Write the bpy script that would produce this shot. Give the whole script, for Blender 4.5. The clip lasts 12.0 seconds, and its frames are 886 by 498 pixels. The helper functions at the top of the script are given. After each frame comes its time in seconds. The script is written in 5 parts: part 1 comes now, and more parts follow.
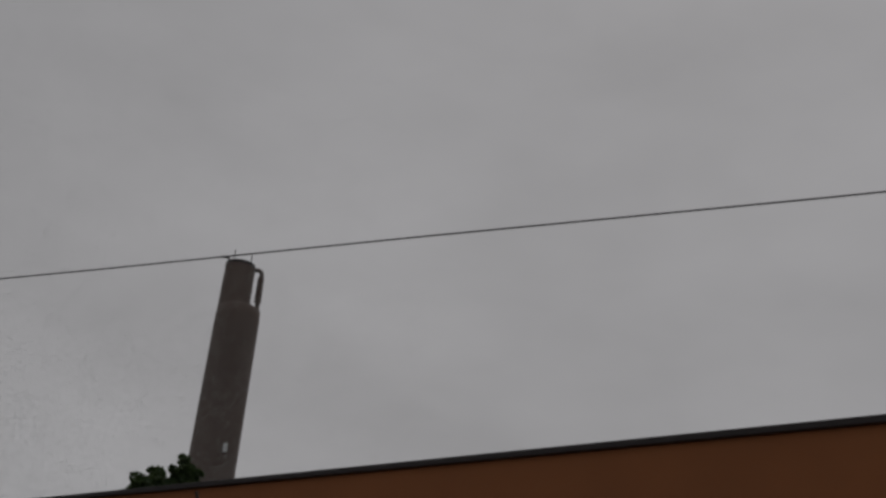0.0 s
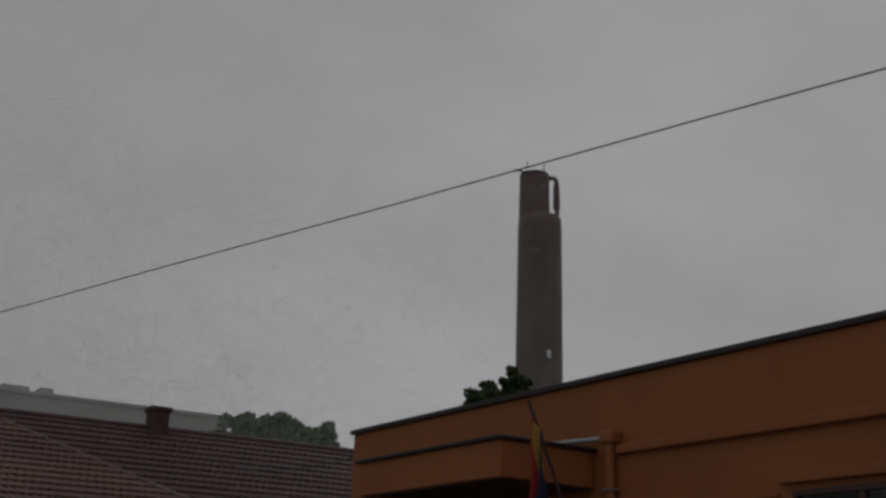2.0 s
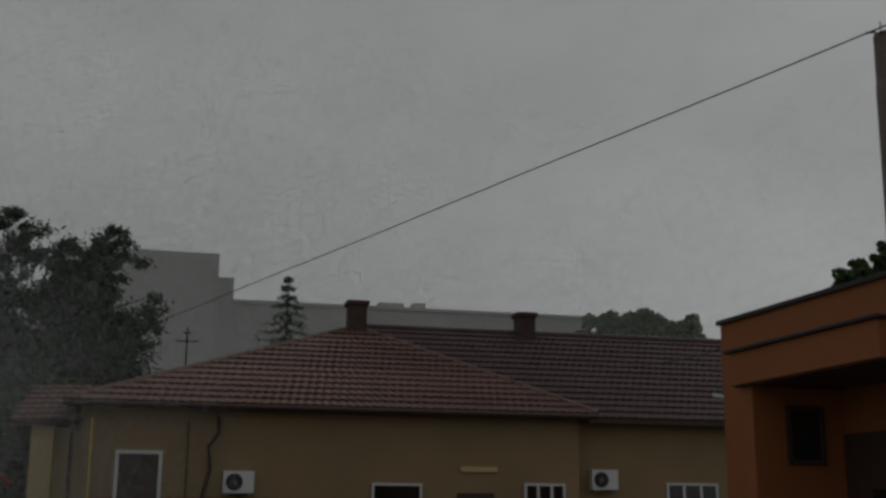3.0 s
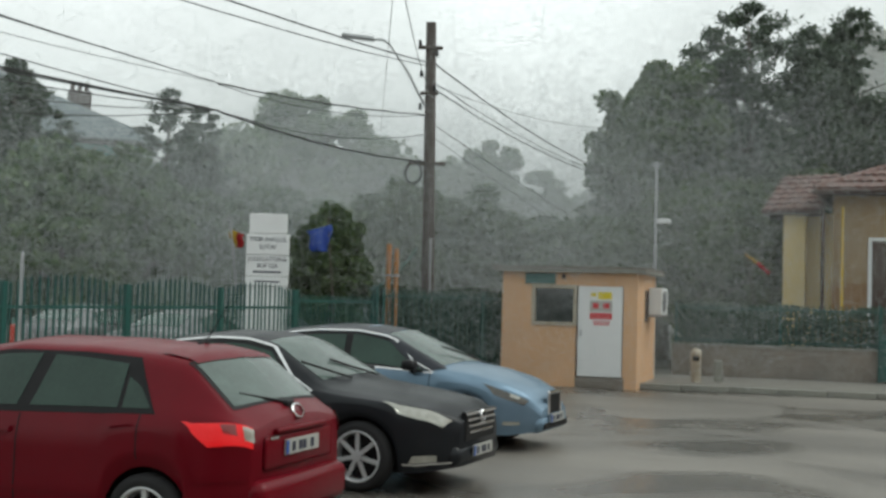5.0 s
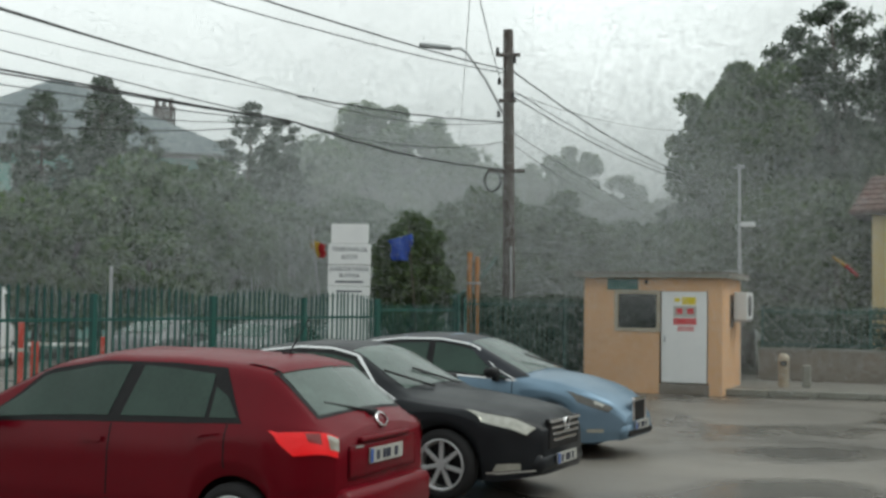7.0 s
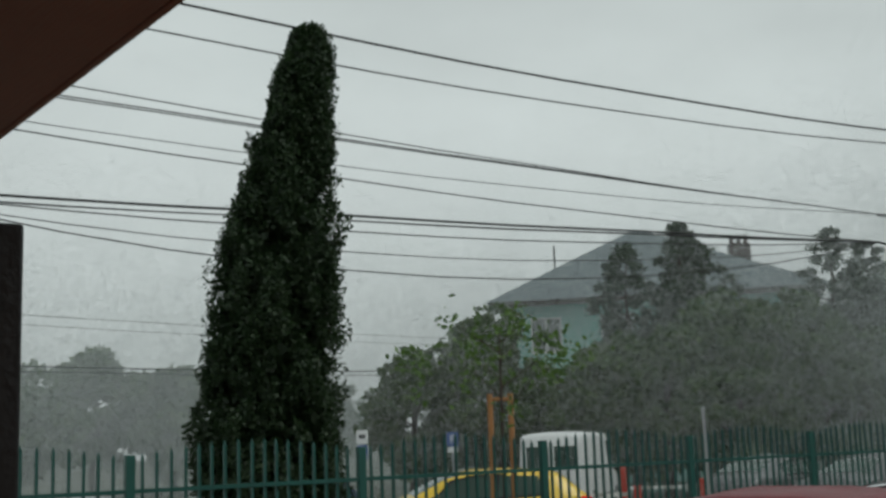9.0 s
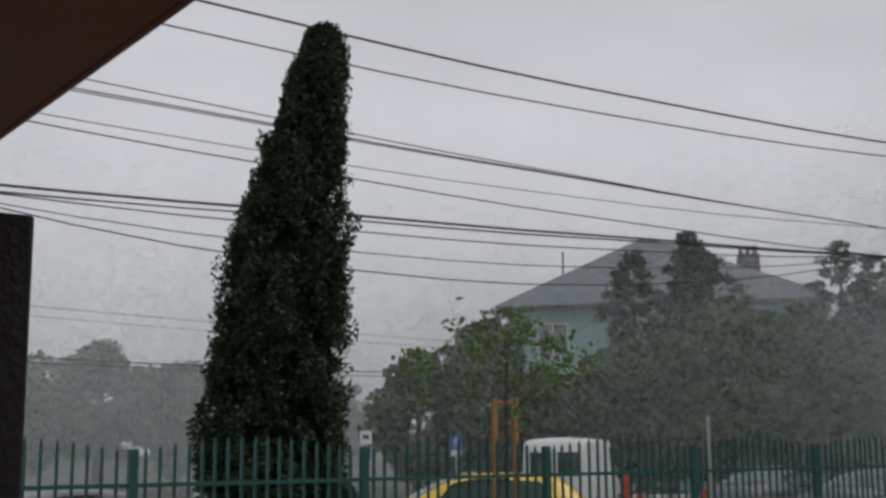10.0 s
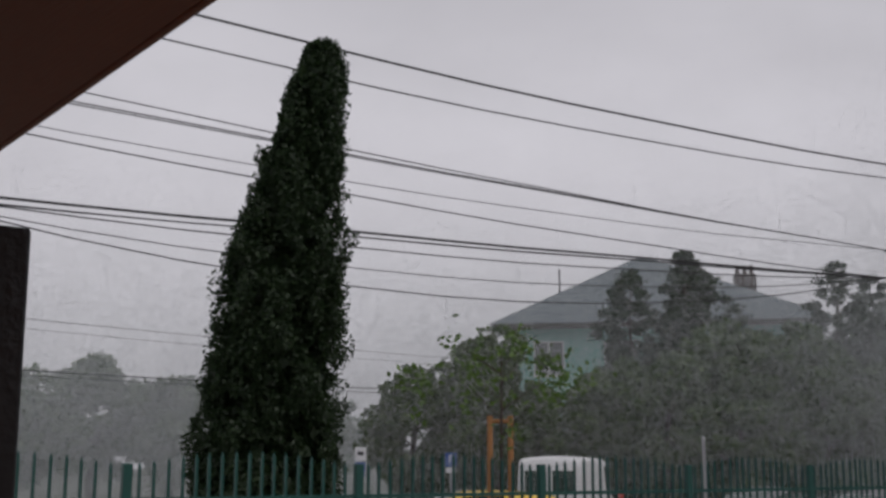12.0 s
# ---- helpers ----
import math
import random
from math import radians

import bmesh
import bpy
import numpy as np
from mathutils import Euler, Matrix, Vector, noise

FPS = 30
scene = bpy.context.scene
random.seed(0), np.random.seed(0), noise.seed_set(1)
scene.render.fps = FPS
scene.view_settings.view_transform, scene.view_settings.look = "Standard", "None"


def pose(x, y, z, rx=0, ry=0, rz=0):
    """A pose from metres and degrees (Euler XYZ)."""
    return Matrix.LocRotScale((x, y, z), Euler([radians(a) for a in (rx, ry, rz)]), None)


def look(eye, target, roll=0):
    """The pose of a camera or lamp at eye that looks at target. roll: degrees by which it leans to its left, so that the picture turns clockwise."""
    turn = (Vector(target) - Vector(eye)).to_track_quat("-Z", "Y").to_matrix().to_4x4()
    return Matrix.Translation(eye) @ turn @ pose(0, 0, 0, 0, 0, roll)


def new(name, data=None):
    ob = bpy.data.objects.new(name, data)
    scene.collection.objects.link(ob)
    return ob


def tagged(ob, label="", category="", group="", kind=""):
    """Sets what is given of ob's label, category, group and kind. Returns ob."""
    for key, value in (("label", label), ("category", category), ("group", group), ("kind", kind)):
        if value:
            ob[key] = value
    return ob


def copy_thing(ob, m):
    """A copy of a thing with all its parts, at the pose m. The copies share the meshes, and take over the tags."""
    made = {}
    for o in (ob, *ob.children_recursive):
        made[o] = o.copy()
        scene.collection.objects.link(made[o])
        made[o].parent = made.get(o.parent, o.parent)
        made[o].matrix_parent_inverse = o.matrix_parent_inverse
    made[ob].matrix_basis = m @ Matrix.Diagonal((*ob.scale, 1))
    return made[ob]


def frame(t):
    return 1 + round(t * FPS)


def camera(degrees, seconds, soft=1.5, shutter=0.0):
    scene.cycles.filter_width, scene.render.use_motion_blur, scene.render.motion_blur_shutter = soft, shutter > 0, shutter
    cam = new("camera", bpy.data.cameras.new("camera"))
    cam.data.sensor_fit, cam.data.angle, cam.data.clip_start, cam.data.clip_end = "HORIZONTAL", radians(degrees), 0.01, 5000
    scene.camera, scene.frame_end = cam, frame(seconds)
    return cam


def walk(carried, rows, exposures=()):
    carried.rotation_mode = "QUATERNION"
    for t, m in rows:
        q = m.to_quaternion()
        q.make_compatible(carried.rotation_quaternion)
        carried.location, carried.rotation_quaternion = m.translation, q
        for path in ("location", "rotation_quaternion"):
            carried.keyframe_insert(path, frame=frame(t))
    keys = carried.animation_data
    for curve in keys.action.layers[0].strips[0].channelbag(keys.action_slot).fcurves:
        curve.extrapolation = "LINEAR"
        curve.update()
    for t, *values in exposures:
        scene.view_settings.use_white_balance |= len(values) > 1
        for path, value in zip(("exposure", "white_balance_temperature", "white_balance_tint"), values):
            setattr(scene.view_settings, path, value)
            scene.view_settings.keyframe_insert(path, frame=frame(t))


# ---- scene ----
cam = camera(40.94, 12.0, soft=3.0)
EYE = (0, 0, 1.9)


def eye(tilt, lean, turn):
    return pose(*EYE, tilt, lean, turn)


walk(cam, [
    (0.0, eye(114.02, -5.29, -47.85)), (0.3, eye(110.30, -7.42, -36.77)), (0.5, eye(108.25, -7.16, -33.62)),
    (0.7, eye(108.65, -6.61, -33.47)), (1.0, eye(108.86, -3.44, -31.98)), (1.5, eye(109.03, -3.23, -31.63)),
    (2.0, eye(108.23, -1.74, -31.17)), (2.5, eye(108.23, -1.04, -28.87)), (2.7, eye(106.91, -1.00, -25.79)),
    (3.0, eye(103.02, -0.36, -13.39)), (3.1, eye(100.27, -0.50, -7.85)), (3.3, eye(97.32, 0.03, 1.48)),
    (3.5, eye(94.37, -0.27, 8.34)), (3.7, eye(92.70, -0.87, 12.52)), (4.1, eye(92.3, -1.3, 17.0)),
    (4.7, eye(92.28, -1.55, 20.6)), (5.3, eye(92.29, -1.64, 22.43)),
    (5.5, eye(92.28, -1.73, 23.20)), (6.0, eye(92.47, -1.41, 24.54)), (6.5, eye(92.44, -1.13, 24.74)),
    (6.7, eye(92.43, -1.08, 24.80)), (7.2, eye(93.0, -0.4, 27.0)), (7.8, eye(95.8, 2.2, 37.5)),
    (8.3, eye(98.12, 3.94, 46.79)), (8.5, eye(99.07, 3.34, 50.44)), (8.6, eye(99.20, 3.3, 51.72)),
    (9.0, eye(99.55, 2.15, 53.42)), (9.5, eye(99.52, 0.72, 53.46)), (10.0, eye(99.68, 0.55, 53.58)),
    (10.5, eye(99.66, 0.50, 53.45)), (11.0, eye(100.00, 0.31, 53.13)), (11.5, eye(100.34, 0.37, 53.07)),
    (12.0, eye(100.49, 0.01, 53.33)),
], exposures=[
    (0.0, -0.85, 6600, 14), (2.6, -0.85, 6600, 12), (3.0, -1.0, 6600, 10), (3.3, -1.2, 6600, 9), (3.5, -0.8, 6500, 3), (3.7, -0.2, 6450, -2),
    (5.3, 1.06, 6450, 2), (6.7, 1.06, 6450, 2), (8.3, 0.65, 6350, -5), (9.2, 0.30, 6350, 1), (9.6, 0.28, 6350, 3), (10.2, 0.28, 6400, 17), (12.0, 0.22, 6450, 19),
])

# ---- light: an overcast, rainy noon ----
world = bpy.data.worlds.new("overcast_sky")
scene.world = world
world.use_nodes = True
nt = world.node_tree
bg = nt.nodes["Background"]
sky = nt.nodes.new("ShaderNodeTexSky")
sky.sky_type, sky.sun_disc = "NISHITA", False
sky.sun_elevation, sky.sun_rotation = radians(50), radians(60)
sat = nt.nodes.new("ShaderNodeHueSaturation")
sat.inputs["Saturation"].default_value = 0.05
nt.links.new(sky.outputs[0], sat.inputs["Color"])
cloud = nt.nodes.new("ShaderNodeMix")
cloud.data_type = "RGBA"
cloud.inputs[0].default_value = 0.7
nt.links.new(sat.outputs[0], cloud.inputs[6])
cloud.inputs[7].default_value = (4.6, 4.75, 4.85, 1)
tc = nt.nodes.new("ShaderNodeTexCoord")
mp = nt.nodes.new("ShaderNodeMapping")
mp.inputs["Scale"].default_value = (1.2, 1.2, 2.6)
nt.links.new(tc.outputs["Generated"], mp.inputs[0])
puff = nt.nodes.new("ShaderNodeTexNoise")
puff.inputs["Scale"].default_value, puff.inputs["Detail"].default_value, puff.inputs["Roughness"].default_value = 1.6, 5, 0.5
nt.links.new(mp.outputs[0], puff.inputs["Vector"])
rng = nt.nodes.new("ShaderNodeMapRange")
rng.inputs[1].default_value, rng.inputs[2].default_value, rng.inputs[3].default_value, rng.inputs[4].default_value = 0.3, 0.7, 0.84, 1.14
nt.links.new(puff.outputs["Fac"], rng.inputs[0])
mul = nt.nodes.new("ShaderNodeMix")
mul.data_type, mul.blend_type = "RGBA", "MULTIPLY"
mul.inputs[0].default_value = 1
nt.links.new(cloud.outputs[2], mul.inputs[6])
nt.links.new(rng.outputs[0], mul.inputs[7])
nt.links.new(mul.outputs[2], bg.inputs[0])
bg.inputs[1].default_value = 0.1
sun = new("sun", bpy.data.lights.new("sun", "SUN"))
sun.data.energy, sun.data.angle, sun.data.color = 0.6, radians(30), (1, 0.97, 0.93)
sun.matrix_world = look((0, 0, 30), (-6, -3.5, 21))


# ---- materials ----
def mat(name, rgb, rough=0.7, metal=0.0, var=0.18, scale=6.0, bump=0.15, fine=60.0, spec=0.5, coat=0.0, stretch=(1, 1, 1), rgb2=None, obj=False):
    m = bpy.data.materials.new(name)
    m.use_nodes = True
    t = m.node_tree
    b = t.nodes["Principled BSDF"]
    b.inputs["Roughness"].default_value, b.inputs["Metallic"].default_value = rough, metal
    b.inputs["Specular IOR Level"].default_value, b.inputs["Coat Weight"].default_value = spec, coat
    co = t.nodes.new("ShaderNodeTexCoord")
    ma = t.nodes.new("ShaderNodeMapping")
    ma.inputs["Scale"].default_value = stretch
    t.links.new(co.outputs["Object"], ma.inputs[0])
    big, small = t.nodes.new("ShaderNodeTexNoise"), t.nodes.new("ShaderNodeTexNoise")
    big.inputs["Scale"].default_value, big.inputs["Detail"].default_value = scale, 4
    small.inputs["Scale"].default_value, small.inputs["Detail"].default_value = fine, 3
    t.links.new(ma.outputs[0], big.inputs["Vector"])
    t.links.new(ma.outputs[0], small.inputs["Vector"])
    add = t.nodes.new("ShaderNodeMath")
    add.operation = "MULTIPLY_ADD"
    add.inputs[1].default_value = 0.4
    t.links.new(small.outputs["Fac"], add.inputs[0])
    t.links.new(big.outputs["Fac"], add.inputs[2])
    last = add
    if obj:
        info = t.nodes.new("ShaderNodeObjectInfo")
        a2 = t.nodes.new("ShaderNodeMath")
        a2.operation = "MULTIPLY_ADD"
        a2.inputs[1].default_value = 0.5
        t.links.new(info.outputs["Random"], a2.inputs[0])
        t.links.new(add.outputs[0], a2.inputs[2])
        last = a2
    ra = t.nodes.new("ShaderNodeMapRange")
    ra.inputs[1].default_value, ra.inputs[2].default_value = 0.35, 1.25 if obj else 1.0
    t.links.new(last.outputs[0], ra.inputs[0])
    mx = t.nodes.new("ShaderNodeMix")
    mx.data_type = "RGBA"
    lo = tuple(c * (1 - var) for c in rgb)
    hi = rgb2 if rgb2 else tuple(min(1, c * (1 + var)) for c in rgb)
    mx.inputs[6].default_value, mx.inputs[7].default_value = (*lo, 1), (*hi, 1)
    t.links.new(ra.outputs[0], mx.inputs[0])
    t.links.new(mx.outputs[2], b.inputs["Base Color"])
    if bump:
        bp = t.nodes.new("ShaderNodeBump")
        bp.inputs["Strength"].default_value, bp.inputs["Distance"].default_value = bump, 0.02
        t.links.new(small.outputs["Fac"], bp.inputs["Height"])
        t.links.new(bp.outputs[0], b.inputs["Normal"])
    return m


def leaf_mat(name, rgb, rgb2, rough=0.55):
    m = bpy.data.materials.new(name)
    m.use_nodes = True
    t = m.node_tree
    b = t.nodes["Principled BSDF"]
    b.inputs["Roughness"].default_value = rough
    g = t.nodes.new("ShaderNodeNewGeometry")
    mx = t.nodes.new("ShaderNodeMix")
    mx.data_type = "RGBA"
    mx.inputs[6].default_value, mx.inputs[7].default_value = (*rgb, 1), (*rgb2, 1)
    t.links.new(g.outputs["Random Per Island"], mx.inputs[0])
    t.links.new(mx.outputs[2], b.inputs["Base Color"])
    tr = t.nodes.new("ShaderNodeBsdfTranslucent")
    t.links.new(mx.outputs[2], tr.inputs["Color"])
    ms = t.nodes.new("ShaderNodeMixShader")
    ms.inputs[0].default_value = 0.3
    t.links.new(b.outputs[0], ms.inputs[1])
    t.links.new(tr.outputs[0], ms.inputs[2])
    t.links.new(ms.outputs[0], t.nodes["Material Output"].inputs[0])
    return m


def glow_mat(name, rgb, power):
    m = mat(name, rgb, 0.2, var=0.05)
    b = m.node_tree.nodes["Principled BSDF"]
    b.inputs["Emission Color"].default_value, b.inputs["Emission Strength"].default_value = (*rgb, 1), power
    return m


ASPHALT = mat("wet_asphalt", (0.155, 0.142, 0.125), 0.36, var=0.45, scale=0.35, bump=0.5, fine=28, spec=0.6, stretch=(0.6, 1.4, 1))
def puddles(m, rough_dry, rough_wet, dark):
    """standing water: smooth darker patches with soft rims"""
    t = m.node_tree
    b = t.nodes["Principled BSDF"]
    co = t.nodes.new("ShaderNodeTexCoord")
    ns = t.nodes.new("ShaderNodeTexNoise")
    ns.inputs["Scale"].default_value, ns.inputs["Detail"].default_value, ns.inputs["Distortion"].default_value = 0.32, 5, 0.6
    t.links.new(co.outputs["Object"], ns.inputs["Vector"])
    mr = t.nodes.new("ShaderNodeMapRange")
    mr.interpolation_type = "SMOOTHSTEP"
    mr.inputs[1].default_value, mr.inputs[2].default_value = 0.46, 0.62
    t.links.new(ns.outputs["Fac"], mr.inputs[0])
    rg = t.nodes.new("ShaderNodeMapRange")
    rg.inputs[3].default_value, rg.inputs[4].default_value = rough_dry, rough_wet
    t.links.new(mr.outputs[0], rg.inputs[0])
    t.links.new(rg.outputs[0], b.inputs["Roughness"])
    src = b.inputs["Base Color"].links[0].from_socket
    mx = t.nodes.new("ShaderNodeMix")
    mx.data_type, mx.blend_type = "RGBA", "MULTIPLY"
    mx.inputs[7].default_value = (dark, dark, dark, 1)
    t.links.new(mr.outputs[0], mx.inputs[0])
    t.links.new(src, mx.inputs[6])
    t.links.new(mx.outputs[2], b.inputs["Base Color"])


puddles(ASPHALT, 0.5, 0.22, 0.6)
PAVING = mat("wet_concrete_paving", (0.20, 0.19, 0.17), 0.4, var=0.25, scale=1.2, fine=30)
KERB = mat("kerb_concrete", (0.23, 0.23, 0.20), 0.5, var=0.3, scale=2)
GRASS = leaf_mat("grass", (0.03, 0.07, 0.02), (0.06, 0.11, 0.03))
EARTH = mat("wet_soil", (0.05, 0.06, 0.035), 0.8, var=0.4, scale=0.4, fine=20)
ORANGE = mat("orange_plaster", (0.33, 0.115, 0.036), 0.75, var=0.10, scale=0.8, bump=0.25, fine=70)
BEIGE = mat("weathered_beige_paint", (0.40, 0.35, 0.27), 0.6, var=0.2, scale=4)
BOOTH = mat("apricot_plaster", (0.64, 0.395, 0.225), 0.75, var=0.10, scale=1.4, bump=0.25, fine=60)
OCHRE = mat("ochre_plaster", (0.31, 0.22, 0.115), 0.8, var=0.14, scale=0.7, bump=0.2, fine=50)
OCHRE_DARK = mat("ochre_dado_plaster", (0.25, 0.14, 0.05), 0.8, var=0.14, scale=0.7, bump=0.2, fine=50)
CREAM = mat("cream_plaster", (0.60, 0.48, 0.24), 0.8, var=0.1, scale=0.9)
TURQ = mat("turquoise_plaster", (0.22, 0.50, 0.44), 0.8, var=0.08, scale=0.5)
CAP = mat("dark_flashing", (0.035, 0.028, 0.028), 0.5, 0.3)
TILE = mat("clay_roof_tile", (0.125, 0.068, 0.056), 0.6, var=0.35, scale=3, bump=0.3, fine=40, obj=True)
# darker tile tone for the main roof and its ridge
TILE_DARK = mat("dark_clay_roof_tile", (0.085, 0.05, 0.05), 0.6, var=0.35, scale=2, bump=0.3, fine=40)
SLATE = mat("grey_metal_roof", (0.10, 0.13, 0.14), 0.5, 0.2, var=0.15, scale=1)
BRICK = mat("sooty_brick", (0.07, 0.042, 0.036), 0.85, var=0.3, scale=4, fine=25)
CHIMNEY = mat("chimney_concrete", (0.15, 0.115, 0.10), 0.9, var=0.25, scale=0.25, fine=3, stretch=(1, 1, 0.4))
CONCRETE = mat("panel_concrete", (0.40, 0.39, 0.36), 0.9, var=0.12, scale=0.15, fine=2)
WALLGREY = mat("grey_render", (0.19, 0.165, 0.14), 0.8, var=0.3, scale=1.2, fine=25)
STEEL = mat("galvanised_steel", (0.42, 0.43, 0.44), 0.4, 0.8, var=0.1)
GREEN = mat("green_fence_paint", (0.012, 0.075, 0.062), 0.4, var=0.25, scale=3, fine=40)
WHITE = mat("white_paint", (0.75, 0.76, 0.76), 0.45, var=0.06, scale=2)
PVC = mat("white_plastic", (0.72, 0.74, 0.74), 0.35, var=0.04, scale=3)
LAMPDARK = mat("smoked_lamp_glass", (0.09, 0.085, 0.075), 0.15, var=0.5, scale=9, coat=0.4)
RUBBER = mat("tyre_rubber", (0.014, 0.014, 0.015), 0.8, var=0.2, scale=10)
BLACK = mat("black_plastic", (0.012, 0.012, 0.013), 0.5, var=0.2, scale=8, spec=0.2)
ALLOY = mat("alloy", (0.60, 0.61, 0.62), 0.35, 0.45, var=0.08)
CHROME = mat("chrome", (0.8, 0.8, 0.8), 0.12, 1.0, var=0.02, bump=0)
LAMPGLASS = mat("headlamp_lens", (0.45, 0.45, 0.40), 0.08, 0.35, var=0.25, scale=14, bump=0.05, coat=1)
TAIL = glow_mat("lit_tail_lamp", (0.62, 0.010, 0.014), 0.22)
TAILDARK = mat("red_tail_lens", (0.25, 0.006, 0.006), 0.1, var=0.2, scale=15, coat=1)
PLATE = mat("plate_white", (0.40, 0.40, 0.37), 0.4, var=0.05)
INK = mat("dark_ink", (0.03, 0.035, 0.06), 0.6, var=0.1)
WOOD = mat("dark_creosoted_pole", (0.075, 0.06, 0.052), 0.85, var=0.35, scale=6, fine=50, stretch=(1, 1, 0.08))
STAKE = mat("pine_stake", (0.42, 0.20, 0.075), 0.7, var=0.2, scale=8, stretch=(1, 1, 0.1))
BENCH = mat("orange_bench_slat", (0.50, 0.16, 0.06), 0.5, var=0.2, scale=5, stretch=(0.2, 1, 1))
WIRE = mat("black_cable", (0.02, 0.02, 0.022), 0.6, var=0.1)
BARK = mat("bark", (0.07, 0.055, 0.045), 0.9, var=0.35, scale=5, bump=0.5, fine=20, stretch=(1, 1, 0.3))
BROWN = mat("brown_eave_boards", (0.20, 0.06, 0.024), 0.55, var=0.2, scale=2, stretch=(0.2, 2, 1))
DOORBLACK = mat("black_metal_door", (0.010, 0.010, 0.012), 0.45, var=0.2, scale=3)
YELLOW = mat("yellow_paint", (0.70, 0.47, 0.02), 0.35, var=0.08, coat=0.6)
REDPOST = mat("red_white_barrier_red", (0.45, 0.06, 0.04), 0.5, var=0.15)
BLUE = mat("blue_sign", (0.03, 0.09, 0.32), 0.4, var=0.1)
FLAGBLUE = mat("blue_flag_cloth", (0.02, 0.06, 0.30), 0.8, var=0.15, scale=5)
FLAGRED = mat("red_flag_cloth", (0.30, 0.01, 0.015), 0.8, var=0.15, scale=5)
FLAGYEL = mat("yellow_flag_cloth", (0.32, 0.20, 0.02), 0.8, var=0.15, scale=5)
FLAGNAVY = mat("navy_flag_cloth", (0.01, 0.016, 0.05), 0.8, var=0.15, scale=5)
TEAL = mat("teal_sign_board", (0.045, 0.13, 0.12), 0.5, var=0.2)
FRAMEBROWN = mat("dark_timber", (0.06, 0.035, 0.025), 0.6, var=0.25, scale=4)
HAZARDY = mat("yellow_sticker", (0.68, 0.55, 0.03), 0.5, var=0.08)
HAZARDR = mat("red_sticker", (0.55, 0.05, 0.06), 0.5, var=0.08)


def glass_mat(name, tint, rough=0.04):
    m = mat(name, tint, rough, var=0.15, scale=2, bump=0.05, fine=25, spec=0.55, coat=0.35)
    return m


GLASS = glass_mat("rain_wet_window_glass", (0.012, 0.016, 0.016))
CARGLASS = mat("rain_wet_car_glass", (0.028, 0.055, 0.043), 0.16, var=0.25, scale=2, bump=0.06, fine=30, spec=0.34)


# front and rear screens: base paler than CARGLASS, sky reflection painted in
SKYLIT_GLASS = mat("rain_wet_skylit_glass", (0.07, 0.10, 0.088), 0.16, var=0.3, scale=3, bump=0.06, fine=30, spec=0.5, coat=0.15)


def paint(name, rgb, metal=0.0, coat=0.10):
    return mat(name, rgb, 0.35, metal, var=0.12, scale=2.5, bump=0.08, fine=140, spec=0.15, coat=coat)


RED = paint("wet_red_car_paint", (0.13, 0.0013, 0.008))
NIGHT = paint("wet_black_blue_car_paint", (0.016, 0.018, 0.021))
SKYBLUE = paint("wet_light_blue_car_paint", (0.165, 0.245, 0.325), 0.45, 0.25)
DARKROOF = paint("wet_dark_grey_car_paint", (0.03, 0.033, 0.04))
SILVER = paint("wet_silver_car_paint", (0.17, 0.175, 0.18), 0.3, 0.3)
LEAF = leaf_mat("broad_leaf", (0.035, 0.068, 0.022), (0.085, 0.13, 0.04))
# far leaves: distance haze is mixed into this paler base colour
LEAF_HAZED = leaf_mat("hazed_broad_leaf", (0.085, 0.14, 0.065), (0.165, 0.225, 0.105))
# middle-distance leaves: a weaker dose of haze put into the colour
LEAF_HALF_HAZED = leaf_mat("half_hazed_leaf", (0.045, 0.088, 0.032), (0.105, 0.16, 0.058))
RAIN = leaf_mat("rain_drops", (0.56, 0.59, 0.60), (0.64, 0.67, 0.68), 0.5)
RAIN.node_tree.nodes["Mix Shader"].inputs[0].default_value = 0.5
LEAF_LIGHT = leaf_mat("young_leaf", (0.07, 0.14, 0.03), (0.14, 0.24, 0.05))
NEEDLE = leaf_mat("pine_needle", (0.03, 0.052, 0.03), (0.065, 0.095, 0.055))
THUJA = leaf_mat("thuja_scale_leaf", (0.012, 0.030, 0.010), (0.032, 0.062, 0.020))
HEDGE = leaf_mat("hedge_leaf", (0.014, 0.035, 0.015), (0.035, 0.07, 0.03))


# ---- building blocks ----
def mesh_of(bm, name, material, smooth=False):
    me = bpy.data.meshes.new(name)
    bm.normal_update()
    bm.to_mesh(me)
    bm.free()
    for mm in material if isinstance(material, (list, tuple)) else [material]:
        me.materials.append(mm)
    if smooth:
        me.shade_smooth()
    return me


def part(name, bm, material, parent=None, label="", smooth=False):
    ob = new(name, mesh_of(bm, name, material, smooth))
    if parent:
        ob.parent = parent
    return tagged(ob, label)


def thing(name, label, category, at=(0, 0, 0), turn=0.0, group="", kind=""):
    ob = new(name)
    ob.matrix_basis = pose(*at, 0, 0, turn)
    return tagged(ob, label, category, group, kind)


